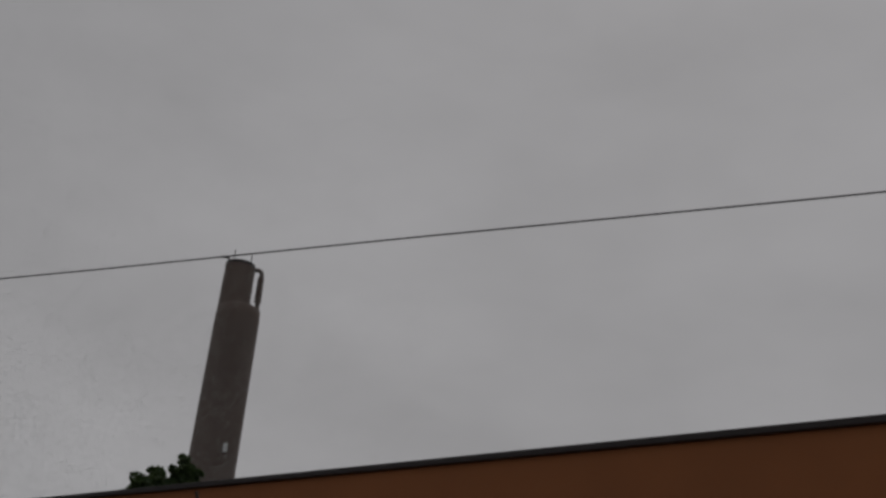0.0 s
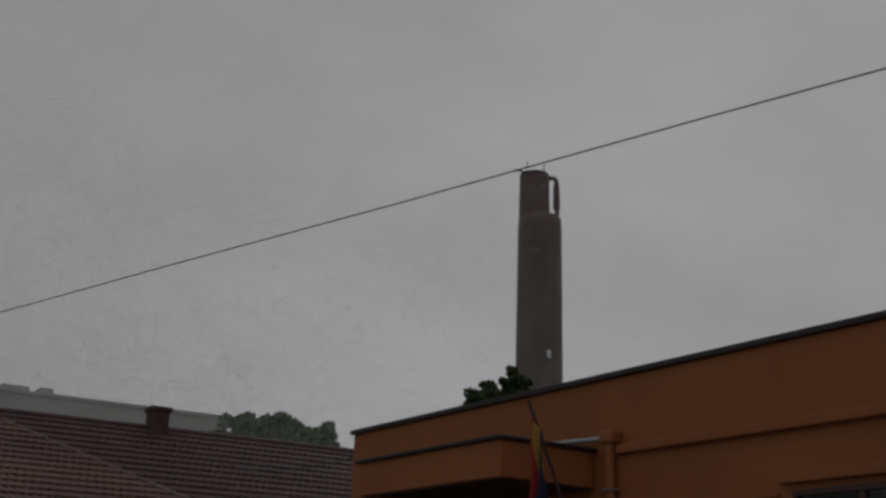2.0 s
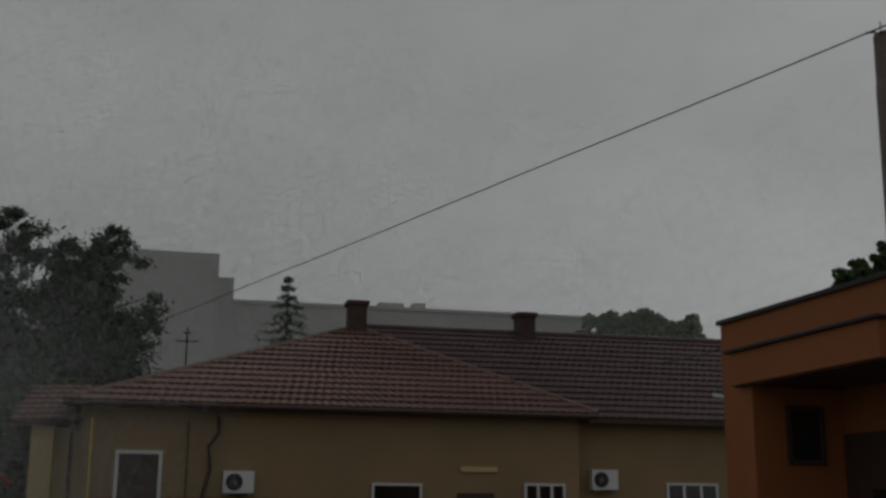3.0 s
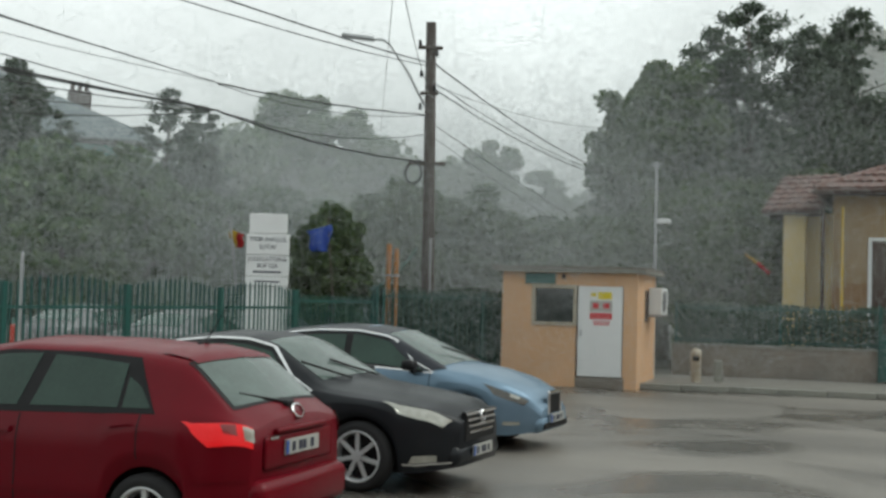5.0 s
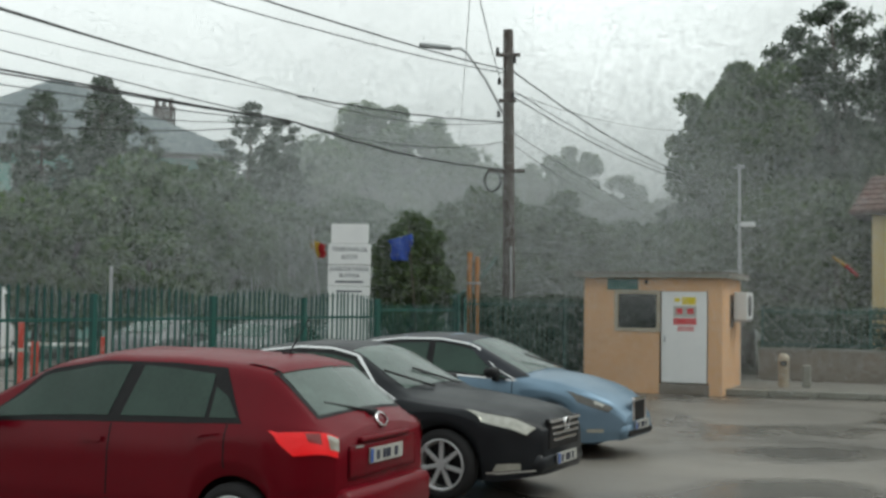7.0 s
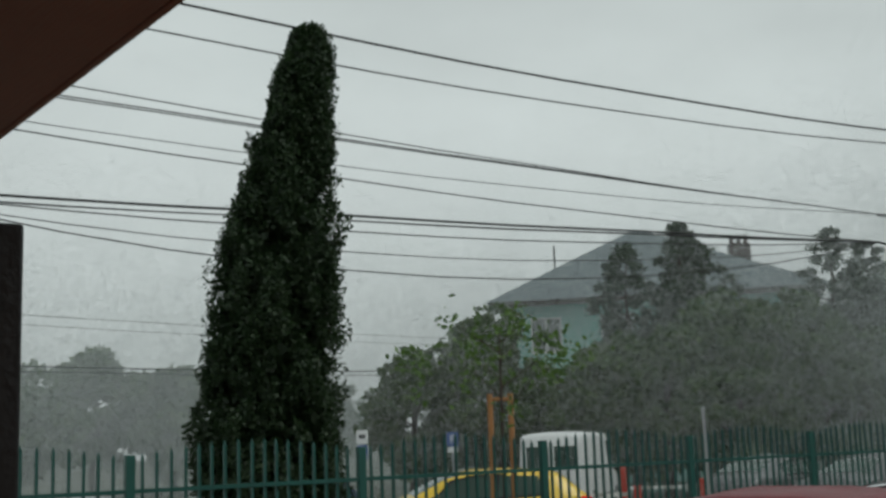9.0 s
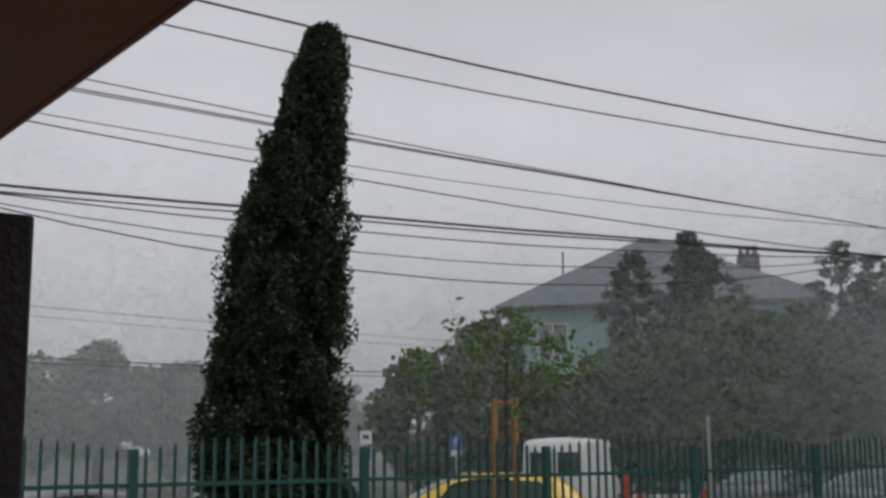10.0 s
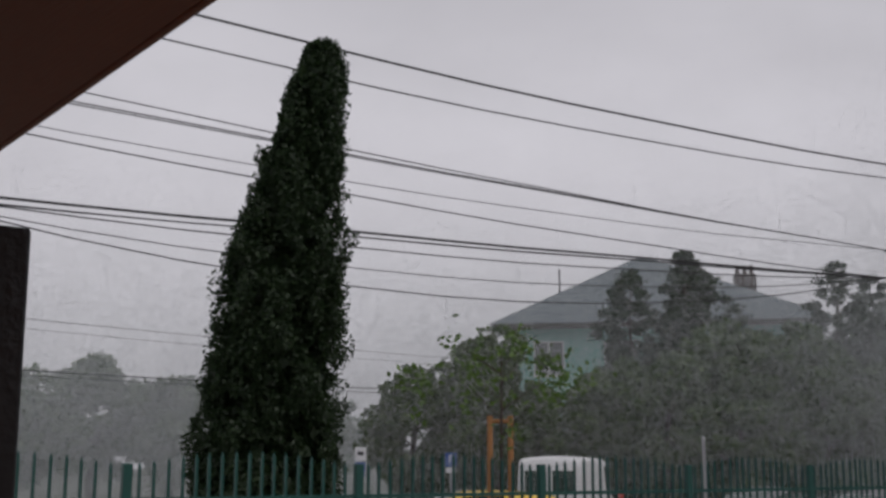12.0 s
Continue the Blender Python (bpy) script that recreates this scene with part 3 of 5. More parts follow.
# ---- turquoise house beyond the street ----
th = thing("townhouse", "turquoise two-storey house with grey hip roof in haze", "house", (-40.5, 42.5, 0), 44)
part("wall", boxed(-6.2, 7.6, -1, 12, 0, 8.6), TURQ, th)
part("eave", boxed(-7.2, 8.6, -2.1, 13.1, 8.6, 8.8), FRAMEBROWN, th)
raw("roof", [(-7.4, -2.3, 8.75), (8.8, -2.3, 8.75), (8.8, 13.3, 8.75), (-7.4, 13.3, 8.75), (-0.4, 5.5, 13.1), (0.4, 5.5, 13.1)],
    [(0, 1, 5, 4), (1, 2, 5), (2, 3, 4, 5), (3, 0, 4), (3, 2, 1, 0)], SLATE, th)
part("string_course", boxed(-6.3, 7.7, -1.1, -1.0, 5.2, 5.5, bevel=0.02), WHITE, th)
for i in range(4):
    for z in (1.8, 6.3):
        window(th, -5.4 + i * 3.4, -1.01, z, 1.5, 1.7, "x", WHITE, GLASS, 2)
part("roof_rod", rodded((-4.3, 2.5, 10.4), (-4.3, 2.5, 12.1), 0.05), CAP, th)
for x, y, z in ((5.2, 3.5, 11.7),):
    c = part("chimney", boxed(x - 0.55, x + 0.55, y, y + 1, 9.5, z + 0.1, bevel=0.02), BRICK, th)
    for i in range(3):
        part("flue_pot", rodded((x - 0.35 + 0.35 * i, y + 0.5, z + 0.1), (x - 0.35 + 0.35 * i, y + 0.5, z + 0.6), 0.12), BRICK, c)


# ---- green fence ----
FX, FY, SPAN = -10.57, 4.27, 2.51
fence = thing("fence", "dark green metal picket fence with arched bays", "fence", (0, 0, 0))
post_mesh = mesh_of(boxed(-0.035, 0.035, -0.045, 0.045, 0, 1.95, bevel=0.006), "post", GREEN)
pk = {}
for b in range(-3, 6):
    y0 = FY + b * SPAN
    p = new("post", post_mesh)
    p.parent, p.location = fence, (FX, y0, 0)
    for z in (0.28, 1.60):
        part("rail", boxed(FX - 0.015, FX + 0.015, y0 + 0.045, y0 + SPAN - 0.045, z, z + 0.04), GREEN, fence)
    for i in range(1, 18):
        s = i / 18
        hk = round(1.94 + 0.13 * math.sin(math.pi * s), 3)
        if hk not in pk:
            bm = boxed(-0.012, 0.012, -0.013, 0.013, 0.1, hk - 0.04)
            rod(bm, (0, 0, hk - 0.042), (0, 0, hk), 0.016, 0.003, 4)
            pk[hk] = mesh_of(bm, "picket", GREEN)
        k = new("picket", pk[hk])
        k.parent = fence
        k.matrix_basis = pose(FX - 0.028, y0 + s * SPAN, 0, 0, 0.5 * math.sin(i * 5.1 + b), 0)
p = new("post", post_mesh)
p.parent, p.location = fence, (FX, FY + 6 * SPAN, 0)

gate = thing("gate", "dark green metal gate leaf of upright bars", "gate", (FX, FY + 6 * SPAN + 0.08, 0))
part("gate_frame", boxed(-0.02, 0.02, 0, 3.35, 0.15, 0.2), GREEN, gate)
part("gate_frame", boxed(-0.02, 0.02, 0, 3.35, 1.72, 1.77), GREEN, gate)
for y in (0.02, 3.33):
    part("gate_frame", boxed(-0.025, 0.025, y - 0.025, y + 0.025, 0.0, 1.95), GREEN, gate)
for i in range(1, 23):
    part("gate_bar", boxed(-0.01, 0.01, i * 0.145 - 0.011, i * 0.145 + 0.011, 0.2, 1.85), GREEN, gate)
GP = FY + 6 * SPAN + 3.55
gp = thing("gate_post", "dark green steel gate post with a curved brace", "post", (FX, GP, 0))
part("column", boxed(-0.06, 0.06, -0.06, 0.06, 0, 2.1, bevel=0.01), GREEN, gp)
tube("brace", [(0, -0.3, 2.0), (0, 0.3, 2.12), (0.1, 1.0, 2.45), (0.2, 1.7, 2.95)], 0.025, GREEN, gp)

# fence with hedge between gate and booth, and on the low wall
def picket_run(name, label, at, turn, length, z0, z1, step=0.12):
    th_ = thing(name, label, "fence", at, turn)
    bar = mesh_of(boxed(-0.013, 0.013, -0.012, 0.012, z0, z1), "picket", GREEN)
    for z in (z0 + 0.08, z1 - 0.14):
        part("rail", boxed(0, length, 0.014, 0.04, z, z + 0.04), GREEN, th_)
    n = int(length / step)
    for i in range(n + 1):
        o = new("picket", bar)
        o.parent, o.location = th_, (i * length / n, 0, 0)
    for i in range(int(length / 2.5) + 1):
        part("post", boxed(min(i * 2.5, length) - 0.035, min(i * 2.5, length) + 0.035, -0.03, 0.05, z0 - 0.02, z1 + 0.02), GREEN, th_)
    return th_


wx, wy = -5.6 + 0.7 * math.cos(radians(8)) - 4.02 * math.sin(radians(8)), 25.7 + 0.7 * math.sin(radians(8)) + 4.02 * math.cos(radians(8))
picket_run("wall_fence", "dark green picket fence on top of the low wall", (wx, wy, 0), WALLTURN, 16.2, 0.90, 1.92, 0.13)
picket_run("side_fence", "dark green picket fence in front of a hedge", (FX + 0.1, GP + 0.2, 0), 52, 3.1, 0.05, 2.0, 0.12)


def leaf_cloud(name, pts, size, material, parent, rnd, aspect=0.6, droop=0.0):
    """many small leaves, each a bent quad, one at each point"""
    n = len(pts)
    d = rnd.normal(size=(n, 3))
    d[:, 2] -= droop
    d /= np.linalg.norm(d, axis=1)[:, None]
    e = np.cross(d, rnd.normal(size=(n, 3)))
    e /= np.linalg.norm(e, axis=1)[:, None]
    s = size * rnd.uniform(0.6, 1.35, size=(n, 1))
    a, b = d * s, e * s * aspect
    v = np.stack([pts - a, pts + b, pts + a, pts - b], 1).reshape(-1, 3)
    me = bpy.data.meshes.new(name)
    me.vertices.add(4 * n)
    me.vertices.foreach_set("co", v.astype(np.float32).ravel())
    me.loops.add(4 * n)
    me.loops.foreach_set("vertex_index", np.arange(4 * n, dtype=np.int32))
    me.polygons.add(n)
    me.polygons.foreach_set("loop_start", np.arange(0, 4 * n, 4, dtype=np.int32))
    me.update(calc_edges=True)
    me.materials.append(material)
    ob = new(name, me)
    if parent:
        ob.parent = parent
    return ob


def hedge(name, label, at, turn, lx, ly, z0, z1, n, seed, material=HEDGE):
    rnd = np.random.default_rng(seed)
    p = rnd.uniform(size=(n, 3)) * (lx, ly, z1 - z0) + (0, 0, z0)
    p[:, 2] += 0.06 * np.sin(p[:, 0] * 3) * (p[:, 2] > z1 - 0.3)
    o = leaf_cloud(name, p, 0.06, material, None, rnd)
    o.matrix_basis = pose(*at, 0, 0, turn)
    return tagged(o, label, "hedge", kind="stuff")


hedge("hedge", "dense dark green hedge behind the low wall", (wx, wy, 0), WALLTURN, 16, 0.9, 0.5, 1.86, 26000, 3)
bpy.data.objects["hedge"].location.y += 0.25
hedge("hedge", "dense dark green hedge beside the guard booth", (FX - 0.1, GP + 0.5, 0), 52, 3.3, 0.9, 0.05, 2.05, 12000, 4)


# ---- trees ----
def limbs(parent, base, top, r, n, spread, seed, material=BARK, lo=0.35):
    rnd = random.Random(seed)
    bm = bmesh.new()
    b, t = Vector(base), Vector(top)
    prev, k = b, 7
    for i in range(1, k + 1):
        q = b.lerp(t, i / k) + Vector((rnd.uniform(-1, 1), rnd.uniform(-1, 1), 0)) * r * 0.6
        rod(bm, prev, q, r * (1 - 0.85 * (i - 1) / k), r * (1 - 0.85 * i / k), 9)
        prev = q
    for i in range(n):
        f = lo + (0.95 - lo) * i / n
        s = b.lerp(t, f)
        a = i * 2.4 + rnd.uniform(-0.4, 0.4)
        l = spread * (1.05 - f) * rnd.uniform(0.8, 1.2) + 0.25 * spread
        e = s + Vector((math.cos(a) * l, math.sin(a) * l, l * rnd.uniform(0.25, 0.7)))
        rod(bm, s, e, r * 0.45 * (1.1 - f), r * 0.06, 6)
    return part("trunk", bm, material, parent)


def broad_tree(name, label, at, hgt, rad, leaves, size, seed, material=LEAF, clumps=60, base=0.25, group="", clump_r=0.2):
    leaves, size, clumps = int(leaves * 1.05), size * 0.84, int(clumps * 2.2)
    t = thing(name, label, "tree", at, 0, group)
    rnd = np.random.default_rng(seed)
    limbs(t, (0, 0, 0), (0, 0, hgt * 0.85), 0.035 * hgt, 11, rad * 0.8, seed)
    cz, ch = hgt * (base + 1) / 2, hgt * (1 - base) / 2
    u = rnd.normal(size=(clumps, 3))
    u /= np.linalg.norm(u, axis=1)[:, None]
    rr = rnd.uniform(0.25, 1.0, size=(clumps, 1)) ** 0.6
    c = u * rr * (rad * 0.85, rad * 0.85, ch * 0.88)
    lump = 1 + 0.25 * np.sin(3 * np.arctan2(c[:, 1], c[:, 0]) + seed)
    c[:, :2] *= lump[:, None]
    c[:, 2] += cz
    per = leaves // clumps
    sz = rad * clump_r * rnd.uniform(0.55, 1.3, size=(clumps, 1, 1))
    g = rnd.normal(size=(clumps, per, 3))
    g /= np.linalg.norm(g, axis=2)[:, :, None]
    p = c[:, None, :] + g * sz * rnd.uniform(0.3, 1.0, size=(clumps, per, 1)) ** 0.5 * (1.15, 1.15, 0.8)
    leaf_cloud("crown", p.reshape(-1, 3), size, material, t, rnd)
    return t


def pine_tree(name, label, at, hgt, rad, leaves, size, seed, material=NEEDLE, tops=4, base=0.12):
    leaves, size = int(leaves * 1.9), size * 0.66
    t = thing(name, label, "tree", at, 0)
    rnd = np.random.default_rng(seed)
    limbs(t, (0, 0, 0), (0, 0, hgt * 0.95), 0.022 * hgt, 16, rad * 0.8, seed, lo=0.2)
    cs = []
    for k in range(tops):
        ox, oy = (0, 0) if k == 0 else rnd.normal(size=2) * rad * 0.42
        hh = hgt if k == 0 else hgt * rnd.uniform(0.86, 0.97)
        for i in range(26):
            f = i / 25
            z = hgt * base + (hh - hgt * base) * f
            w = rad * (0.13 + 0.97 * (1 - f) ** 0.65) * rnd.uniform(0.55, 1.2)
            for j in range(int(4 + 6 * (1 - f))):
                a = rnd.uniform(0, 2 * math.pi)
                q = w * rnd.uniform(0.3, 1.0)
                cs.append((ox * (1 - 0.3 * f) + math.cos(a) * q, oy * (1 - 0.3 * f) + math.sin(a) * q, z + 0.22 * q, rad * rnd.uniform(0.10, 0.20) * (1.1 - 0.66 * f)))
    cs = np.array(cs)
    per = max(8, leaves // len(cs))
    g = rnd.normal(size=(len(cs), per, 3)) * 0.55
    p = cs[:, None, :3] + g * cs[:, None, 3:4] * (1.2, 1.2, 0.75)
    leaf_cloud("crown", p.reshape(-1, 3), size, material, t, rnd, aspect=0.35)
    return t


def polar(bearing, r):
    """plan position at that bearing, counted from the y axis towards minus x"""
    return (-r * math.sin(radians(bearing)), r * math.cos(radians(bearing)), 0)


def spruce(label, at, hgt, rad, seed):
    t = thing("spruce_tree", label, "tree", at)
    rnd = np.random.default_rng(seed)
    limbs(t, (0, 0, 0), (0, 0, hgt), 0.16, 5, 0.4, seed)
    ps = []
    for i in range(24):
        f = 0.3 + 0.7 * i / 23
        w = rad * (1.02 - f) / 0.7 + 0.06
        for j in range(8):
            a = rnd.uniform(0, 2 * math.pi)
            q = np.linspace(0.05, w * rnd.uniform(0.7, 1.15), 26)[:, None]
            ps.append(np.concatenate([q * math.cos(a), q * math.sin(a), hgt * f - 0.35 * q + 0.12 * q ** 2], 1) + rnd.normal(size=(26, 3)) * 0.06)
    leaf_cloud("crown", np.concatenate(ps), 0.10, NEEDLE, t, rnd, aspect=0.35)
    return t


# big trees beside the ochre house
broad_tree("broadleaf_tree", "tall dark broadleaf tree behind the guard booth", polar(11.2, 40), 10.7, 2.8, 36000, 0.15, 11, LEAF, 90, 0.12)
pine_tree("pine_tree", "tall dark pine with several tops behind the booth", polar(7.2, 41), 11.9, 3.6, 40000, 0.17, 12)
pine_tree("pine_tree", "dark pine tree beside the ochre house", polar(2.6, 42), 11.7, 3.2, 32000, 0.17, 13, tops=4)
broad_tree("broadleaf_tree", "low dark broadleaf tree beside the house", polar(5.5, 38), 6.5, 2.8, 14000, 0.15, 14, LEAF, 50, 0.05)
broad_tree("broadleaf_tree", "dark broadleaf tree by the ochre house annex", polar(9.5, 36), 5.5, 2.6, 12000, 0.14, 15, LEAF, 50, 0.03)
spruce("thin spruce rising behind the tiled roof", polar(-5.75, 56), 13.2, 4.3, 16)
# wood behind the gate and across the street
# these far crowns take the leaf colour paled for haze
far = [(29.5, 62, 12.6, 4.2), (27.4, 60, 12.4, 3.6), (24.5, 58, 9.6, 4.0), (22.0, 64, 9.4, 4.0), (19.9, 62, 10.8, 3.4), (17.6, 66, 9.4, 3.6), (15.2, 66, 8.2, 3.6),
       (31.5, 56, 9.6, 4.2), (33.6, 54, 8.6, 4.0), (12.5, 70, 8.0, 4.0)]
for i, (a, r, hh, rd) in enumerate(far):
    broad_tree("broadleaf_tree", "hazy grey-green broadleaf tree across the street", polar(a, r), hh, rd, 12000, 0.24, 30 + i, LEAF_HAZED, 46, 0.08, "trees across the street")
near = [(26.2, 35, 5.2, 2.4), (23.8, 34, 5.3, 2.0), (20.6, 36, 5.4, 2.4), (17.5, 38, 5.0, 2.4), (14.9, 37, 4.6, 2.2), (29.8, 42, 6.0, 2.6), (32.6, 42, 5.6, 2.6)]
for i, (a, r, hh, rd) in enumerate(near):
    broad_tree("broadleaf_tree", "green broadleaf tree behind the gate", polar(a, r), hh, rd, 14000, 0.17, 50 + i, LEAF if i in (1, 2) else LEAF_HALF_HAZED, 46, 0.05, "trees behind the gate")
broad_tree("street_tree", "small round green street tree beside the sign board", polar(26.9, 25.5), 3.95, 1.02, 16000, 0.10, 61, LEAF, 60, 0.20)
pine_tree("pine_tree", "dark grey pine across the street", polar(41.7, 44), 9.6, 2.7, 22000, 0.16, 62, tops=2)
pine_tree("pine_tree", "dark grey pine across the street", polar(44.3, 46), 9.2, 2.5, 20000, 0.16, 65, tops=2)
pine_tree("pine_tree", "dark grey pine across the street", polar(34.9, 45), 9.1, 2.2, 18000, 0.16, 63, tops=3)
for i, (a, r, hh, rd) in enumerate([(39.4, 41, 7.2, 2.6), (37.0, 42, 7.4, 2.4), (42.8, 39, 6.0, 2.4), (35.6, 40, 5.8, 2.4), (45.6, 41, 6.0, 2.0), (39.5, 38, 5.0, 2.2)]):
    broad_tree("broadleaf_tree", "dark broadleaf tree across the street", polar(a, r), hh, rd, 12000, 0.16, 70 + i, LEAF_HALF_HAZED, 46, 0.03, "dark trees across the street")
broad_tree("broadleaf_tree", "green broadleaf tree in front of the turquoise house", polar(51.0, 38), 6.6, 2.3, 13000, 0.14, 80, LEAF, 50, 0.1)
broad_tree("broadleaf_tree", "green broadleaf tree across the street", polar(54.8, 38), 5.4, 1.9, 12000, 0.14, 81, LEAF, 46, 0.1)
broad_tree("broadleaf_tree", "green broadleaf tree across the street", polar(48.6, 36), 4.6, 1.6, 9000, 0.15, 82, LEAF, 40, 0.1)
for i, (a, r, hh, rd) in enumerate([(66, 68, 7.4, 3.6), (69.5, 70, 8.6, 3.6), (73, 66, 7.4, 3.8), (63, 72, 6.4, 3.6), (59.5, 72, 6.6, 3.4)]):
    broad_tree("broadleaf_tree", "pale far broadleaf tree in the rain", polar(a, r), hh, rd, 8000, 0.26, 90 + i, LEAF_HAZED, 40, 0.05, "far trees in rain")
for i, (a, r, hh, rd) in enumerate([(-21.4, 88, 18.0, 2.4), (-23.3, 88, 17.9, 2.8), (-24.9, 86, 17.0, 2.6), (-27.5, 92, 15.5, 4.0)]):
    broad_tree("broadleaf_tree", "far haze-paled tree beyond the apartment block", polar(a, r), hh, rd, 9000, 0.3, 100 + i, LEAF_HAZED, 40, 0.62, "trees beyond the block")
for i, (a, r, hh, rd) in enumerate([(-33.0, 44, 11.3, 1.1), (-34.3, 44, 11.9, 0.7), (-32.1, 45, 10.8, 0.8)]):
    broad_tree("broadleaf_tree", "dark tree top over the orange roof edge", polar(a, r), hh, rd, 6000, 0.14, 110 + i, LEAF, 40, 0.76, "tree tops behind the roof")


# tall thuja behind the fence
def thuja(at, hgt, rad, seed):
    t = thing("thuja_tree", "tall narrow dark green thuja bending in the wind", "tree", at)
    rnd = np.random.default_rng(seed)
    limbs(t, (0, 0, 0), (0, 0, hgt * 0.7), 0.10, 6, 0.3, seed, lo=0.2)
    n = 1250
    f = rnd.uniform(0, 1, n) ** 0.9
    a = rnd.uniform(0, 2 * math.pi, n)
    w = rad * np.interp(f, [0, 0.05, 0.15, 0.35, 0.6, 0.8, 0.93, 1.0], [0.40, 0.66, 0.97, 0.97, 0.78, 0.50, 0.34, 0.15])
    w *= 1 + 0.13 * np.sin(5 * a + 23 * f) + rnd.uniform(-0.14, 0.12, n)
    q = w * rnd.uniform(0.55, 1.0, n) ** 0.5
    z = 0.35 + (hgt - 0.5) * f
    lean = 0.60 * np.clip((f - 0.35) / 0.65, 0, 1) ** 1.7
    c = np.stack([np.cos(a) * q + lean * 0.60, np.sin(a) * q + lean * 0.80, z], 1)
    per = 100
    g = rnd.normal(size=(n, per, 3))
    g /= np.linalg.norm(g, axis=2)[:, :, None]
    g *= rnd.uniform(0.35, 1.0, size=(n, per, 1)) * rnd.uniform(0.7, 1.25, size=(n, 1, 1))
    p = c[:, None, :] + g * (0.115, 0.115, 0.18)
    leaf_cloud("crown", p.reshape(-1, 3), 0.028, THUJA, t, rnd, aspect=0.55)
    k = rnd.uniform(0, 1, 16000)
    kw = rad * 0.80 * np.interp(k, [0, 0.2, 0.6, 1], [0.7, 1, 0.76, 0.25]) * rnd.uniform(0, 1, 16000) ** 0.5
    kl = 0.60 * np.clip((k * 0.95 - 0.35) / 0.65, 0, 1) ** 1.7
    core = np.stack([np.cos(k * 4000) * kw + kl * 0.6, np.sin(k * 4000) * kw + kl * 0.8, 0.4 + (hgt * 0.93) * k], 1)
    leaf_cloud("inner_foliage", core, 0.09, THUJA, t, rnd, aspect=0.8)
    return t


thuja(polar(61.5, 14.2), 7.15, 0.86, 7)

# young tree with stakes
sap = thing("sapling", "thin young tree with light leaves tied to two stakes", "tree", polar(50.6, 17.5))
part("trunk", rodded((0, 0, 0), (0.04, 0, 3.55), 0.035, 0.012, 9), BARK, sap)
for i in range(9):
    f, a = 2.35 + 0.13 * i, 2.4 * i
    part("branch", rodded((0.03, 0, f), (0.03 + 0.62 * math.cos(a), 0.62 * math.sin(a), f + 0.42), 0.013, 0.004, 6), BARK, sap)
rnd_ = np.random.default_rng(8)
cc = rnd_.normal(size=(26, 3)) * (0.55, 0.55, 0.32) + (0, 0, 3.2)
leaf_cloud("crown", (cc[:, None, :] + rnd_.normal(size=(26, 26, 3)) * 0.13).reshape(-1, 3), 0.05, LEAF_LIGHT, sap, rnd_)
for x in (-0.15, 0.15):
    part("stake", rodded((x * 0.63, x * 0.77, 0), (x * 0.63, x * 0.77, 2.66), 0.045, 0.04, 10), STAKE, sap, "orange-brown wooden stake")
part("cross_tie", rodded((-0.11, -0.13, 2.58), (0.11, 0.13, 2.58), 0.03, seg=8), STAKE, sap)


# ---- guard booth ----
bo = thing("guard_booth", "small apricot plastered guard booth with a flat roof", "booth", (-8.34, 25.12, 0), 2.5)
part("wall_front", boxed(-0.15, 0.55, 0, 0.15, 0, 2.5), BOOTH, bo)
part("wall_front", boxed(0.55, 1.53, 0, 0.15, 0, 1.36), BOOTH, bo)
part("wall_front", boxed(0.55, 2.57, 0, 0.15, 2.22, 2.5), BOOTH, bo)
part("wall_front", boxed(2.57, 2.87, 0, 0.15, 0, 2.5), BOOTH, bo)
part("wall_side", boxed(-0.15, 0.0, 0.152, 2.4, 0, 2.5), BOOTH, bo)
part("wall_side", boxed(2.72, 2.87, 0.152, 2.4, 0, 2.5), BOOTH, bo)
part("wall_back", boxed(0.002, 2.718, 2.25, 2.4, 0, 2.5), BOOTH, bo)
part("side_slot_window", boxed(2.85, 2.90, 0.95, 1.25, 1.45, 2.15, bevel=0.01), FRAMEBROWN, bo)
part("floor_step", boxed(1.53, 2.6, -0.02, 1.0, 0, 0.24, bevel=0.02), WALLGREY, bo)
rf = part("roof", boxed(-0.32, 3.05, -0.22, 2.55, 2.5, 2.585, bevel=0.012), KERB, bo, "stained concrete roof slab")
part("roof_edge", boxed(-0.335, 3.065, -0.235, 2.565, 2.59, 2.625, bevel=0.01), WALLGREY, rf)
bw = part("window", boxed(0.60, 1.48, 0.07, 0.09, 1.40, 2.17), GLASS, bo)
for x0, x1, z0, z1 in ((0.53, 1.55, 2.15, 2.23), (0.53, 1.55, 1.33, 1.41), (0.53, 0.61, 1.41, 2.15), (1.47, 1.55, 1.41, 2.15)):
    part("frame", boxed(x0, x1, -0.03, 0.10, z0, z1, bevel=0.008), BEIGE, bw)
bd = part("door", boxed(1.58, 2.55, -0.035, 0.015, 0.26, 2.21, bevel=0.01), WHITE, bo, "white metal door with warning stickers")
part("handle", boxed(1.64, 1.67, -0.08, -0.036, 1.12, 1.26, bevel=0.008), STEEL, bd)
part("sticker", boxed(1.86, 1.98, -0.040, -0.0355, 1.99, 2.07), HAZARDY, bd)
part("sticker", boxed(2.02, 2.32, -0.040, -0.0355, 1.93, 2.09), HAZARDY, bd)
part("sticker", boxed(1.84, 2.33, -0.040, -0.0355, 1.66, 1.90), PLATE, bd)
for x in (1.97, 2.20):
    part("pictogram", boxed(x - 0.07, x + 0.07, -0.043, -0.0405, 1.73, 1.85, bevel=0.0), HAZARDR, bd)
part("sticker", boxed(1.84, 2.33, -0.041, -0.0355, 1.50, 1.64), HAZARDR, bd)
